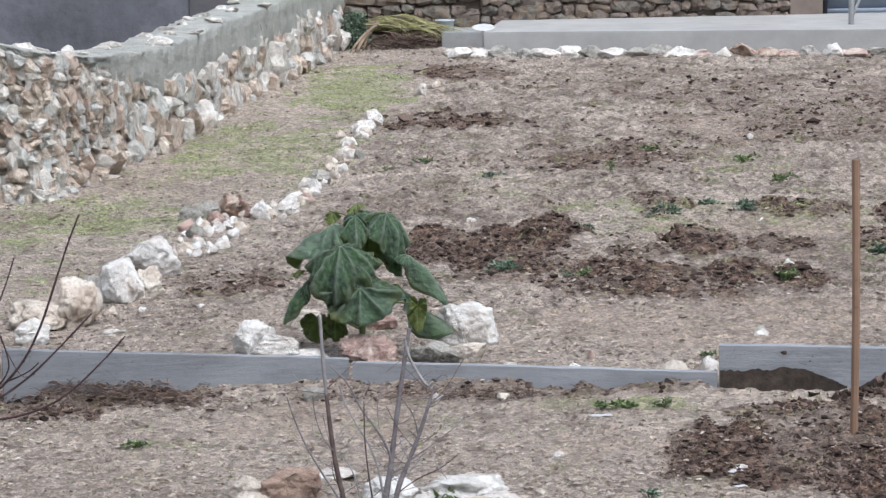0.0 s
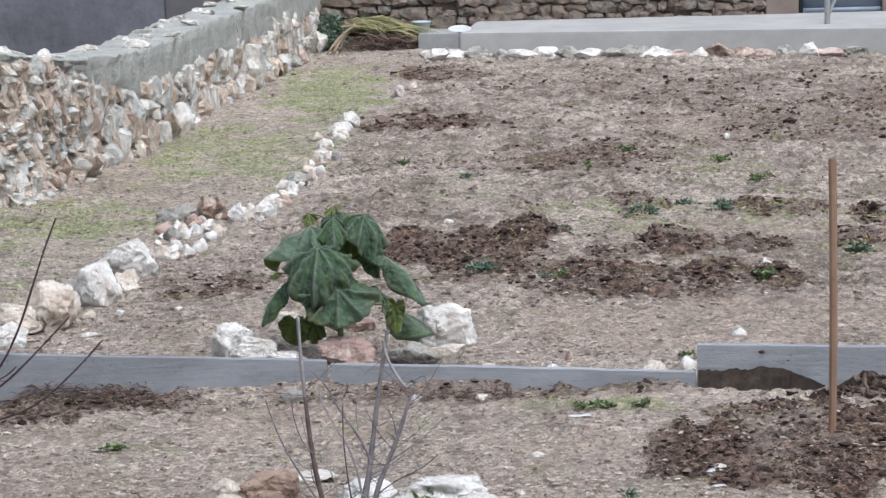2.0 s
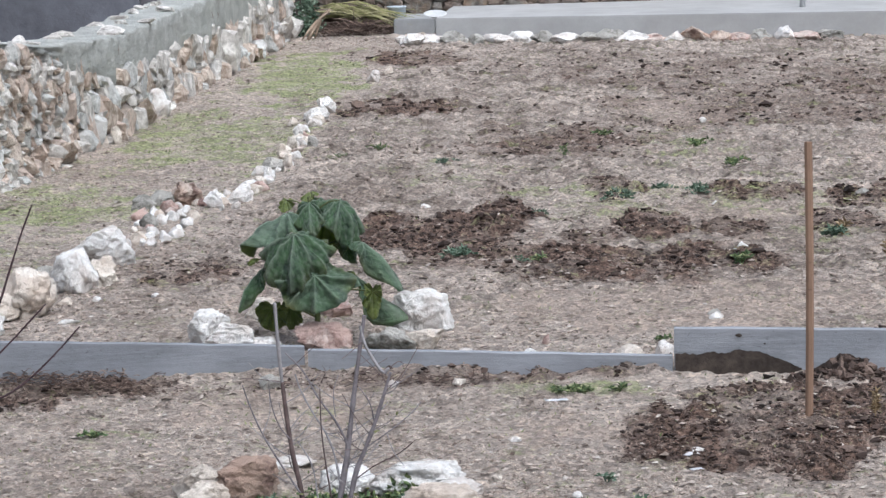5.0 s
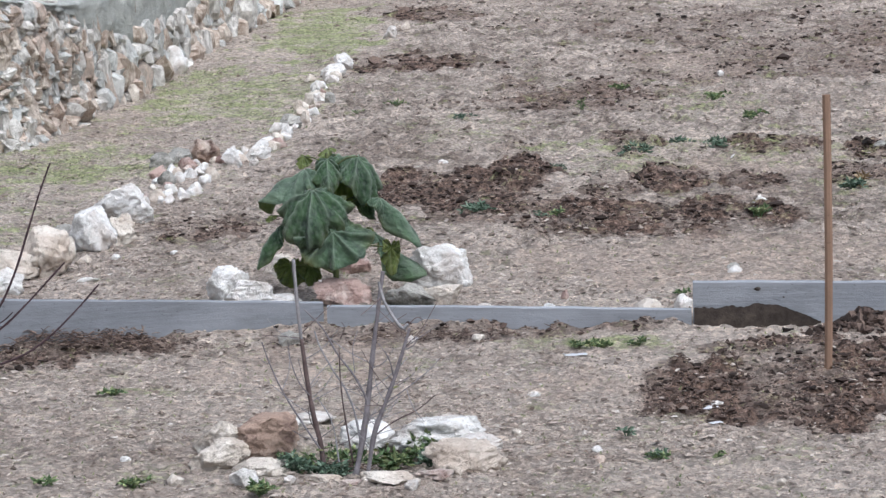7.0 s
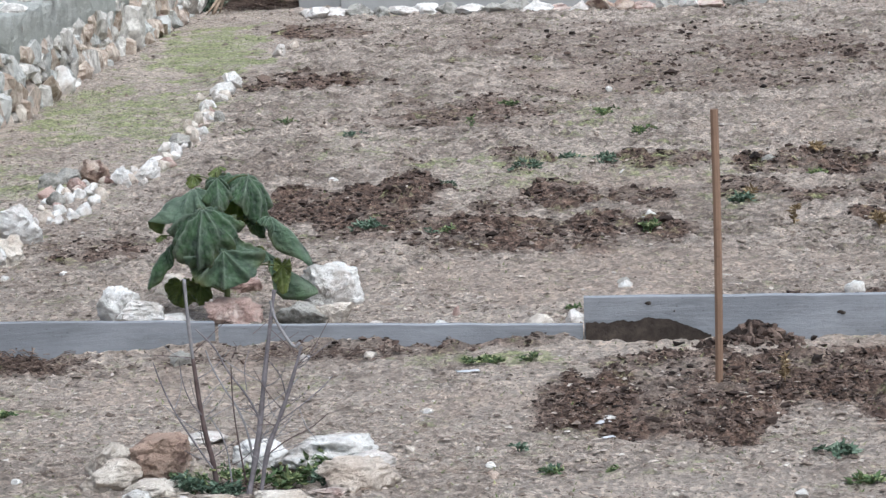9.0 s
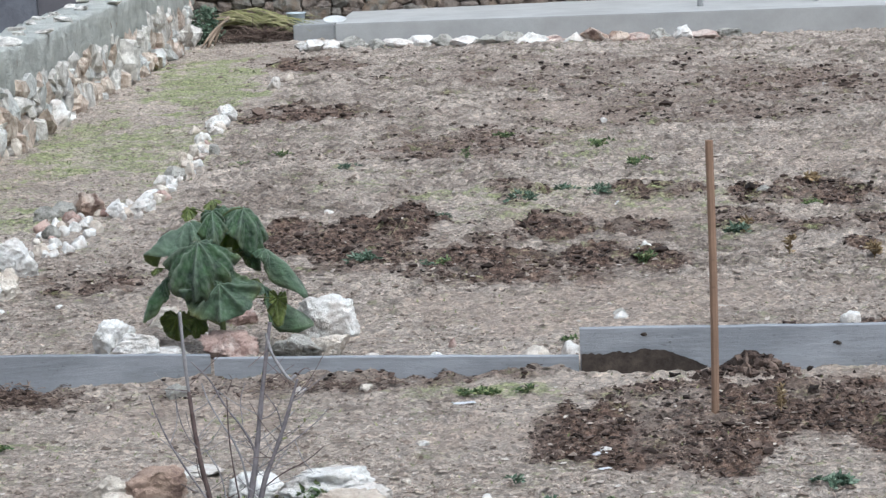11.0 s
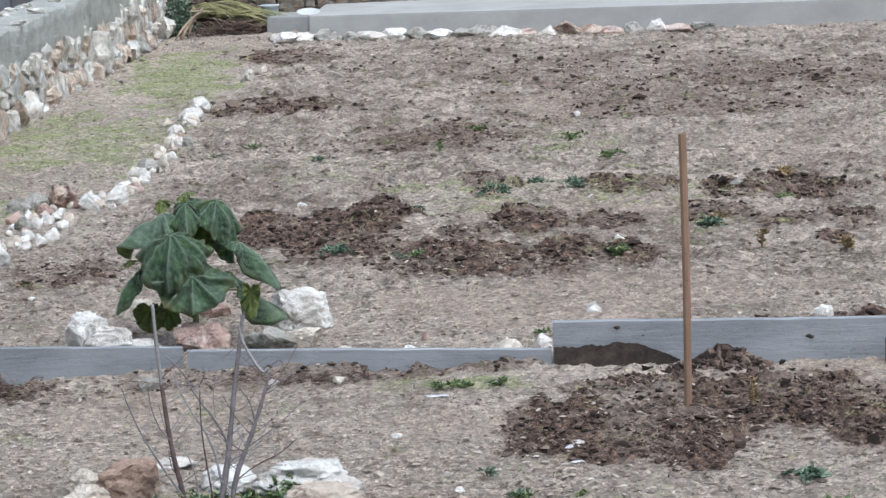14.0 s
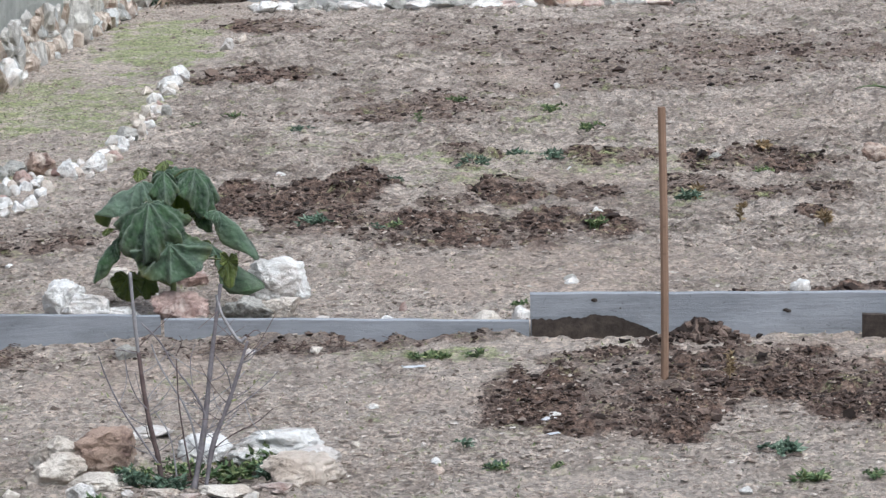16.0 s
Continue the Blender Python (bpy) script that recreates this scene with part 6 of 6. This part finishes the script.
def field_stones():
    rnd = random.Random(21)
    s, made, rest = 1.0, 0, []
    while s < LEN[-1] - 0.1:
        p, t, nr, h = wall_at(s)
        near = s < LEN[3]
        far = float(smooth(LEN[4] - 0.5, LEN[5], np.float64(s)))
        step = 0.068 if near else 0.075 + 0.13 * far
        top = (h - 0.05) - far * 0.32
        z = -0.04 + rnd.uniform(-0.03, 0.03)
        while z < top - 0.03:
            base = z < 0.06
            hh = min(top - z + 0.03, rnd.choice((0.05, 0.07, 0.09, 0.11, 0.13, 0.17)) * rnd.uniform(0.85, 1.2)) * (1.7 if far > 0.3 else 1.0)
            ww = step * rnd.uniform(1.05, 1.9) * (1.3 if base and far > 0.3 else 1.0)
            dd = rnd.uniform(0.13, 0.19) + (0.12 * rnd.random() if base else 0)
            q, t2, n2, _ = wall_at(s + rnd.uniform(-0.4, 0.4) * step)
            mi = rnd.choices(range(4), (5, 6, 2, 3))[0]
            place = q + n2 * (dd * 0.5 - 0.10 + rnd.uniform(-0.025, 0.025)) + Vector((0, 0, z + hh / 2))
            if made < 290:
                stone(FIELD_WALL, place, t2, n2, ww, dd, hh * 1.2, mi, rnd)
                made += 1
            else:
                rest.append((STONE_MESHES[rnd.randrange(12)][mi], stone_pose(place, t2, n2, ww, dd, hh * 1.2, mi, rnd), mi))
            z += hh * 0.9
        s += step * 0.9
    joined_stones(FIELD_WALL, rest, M_WALLSTONES)
    # flat stones lying along the coping
    s = 1.6
    while s < LEN[-1] - 0.3:
        q, t2, n2, h = wall_at(s)
        stone(FIELD_WALL, q + n2 * rnd.uniform(-0.42, 0.02) + Vector((0, 0, h + 0.015)), t2, n2, rnd.uniform(0.10, 0.26), rnd.uniform(0.10, 0.20), rnd.uniform(0.04, 0.09), 1, rnd)
        s += rnd.uniform(0.25, 0.8)


def house_stones():
    rnd = random.Random(33)
    z = 0.20
    while z < 1.1:
        hh = rnd.uniform(0.10, 0.17)
        x = -0.1
        while x < HOUSE_LEN - 0.12:
            ww = min(rnd.choice((0.12, 0.17, 0.22, 0.28, 0.36)) * rnd.uniform(0.85, 1.15), HOUSE_LEN - x)
            h2 = hh * rnd.uniform(0.7, 1.35)
            stone(HOUSE, Vector((x + ww / 2, 0.05, z + hh / 2 + rnd.uniform(-0.04, 0.04))), Vector((1, 0, 0)), Vector((0, -1, 0)), ww * 1.02, 0.16, h2 * 1.04, 4 + (rnd.random() < 0.4), rnd)
            x += ww
        z += hh


field_stones()
house_stones()
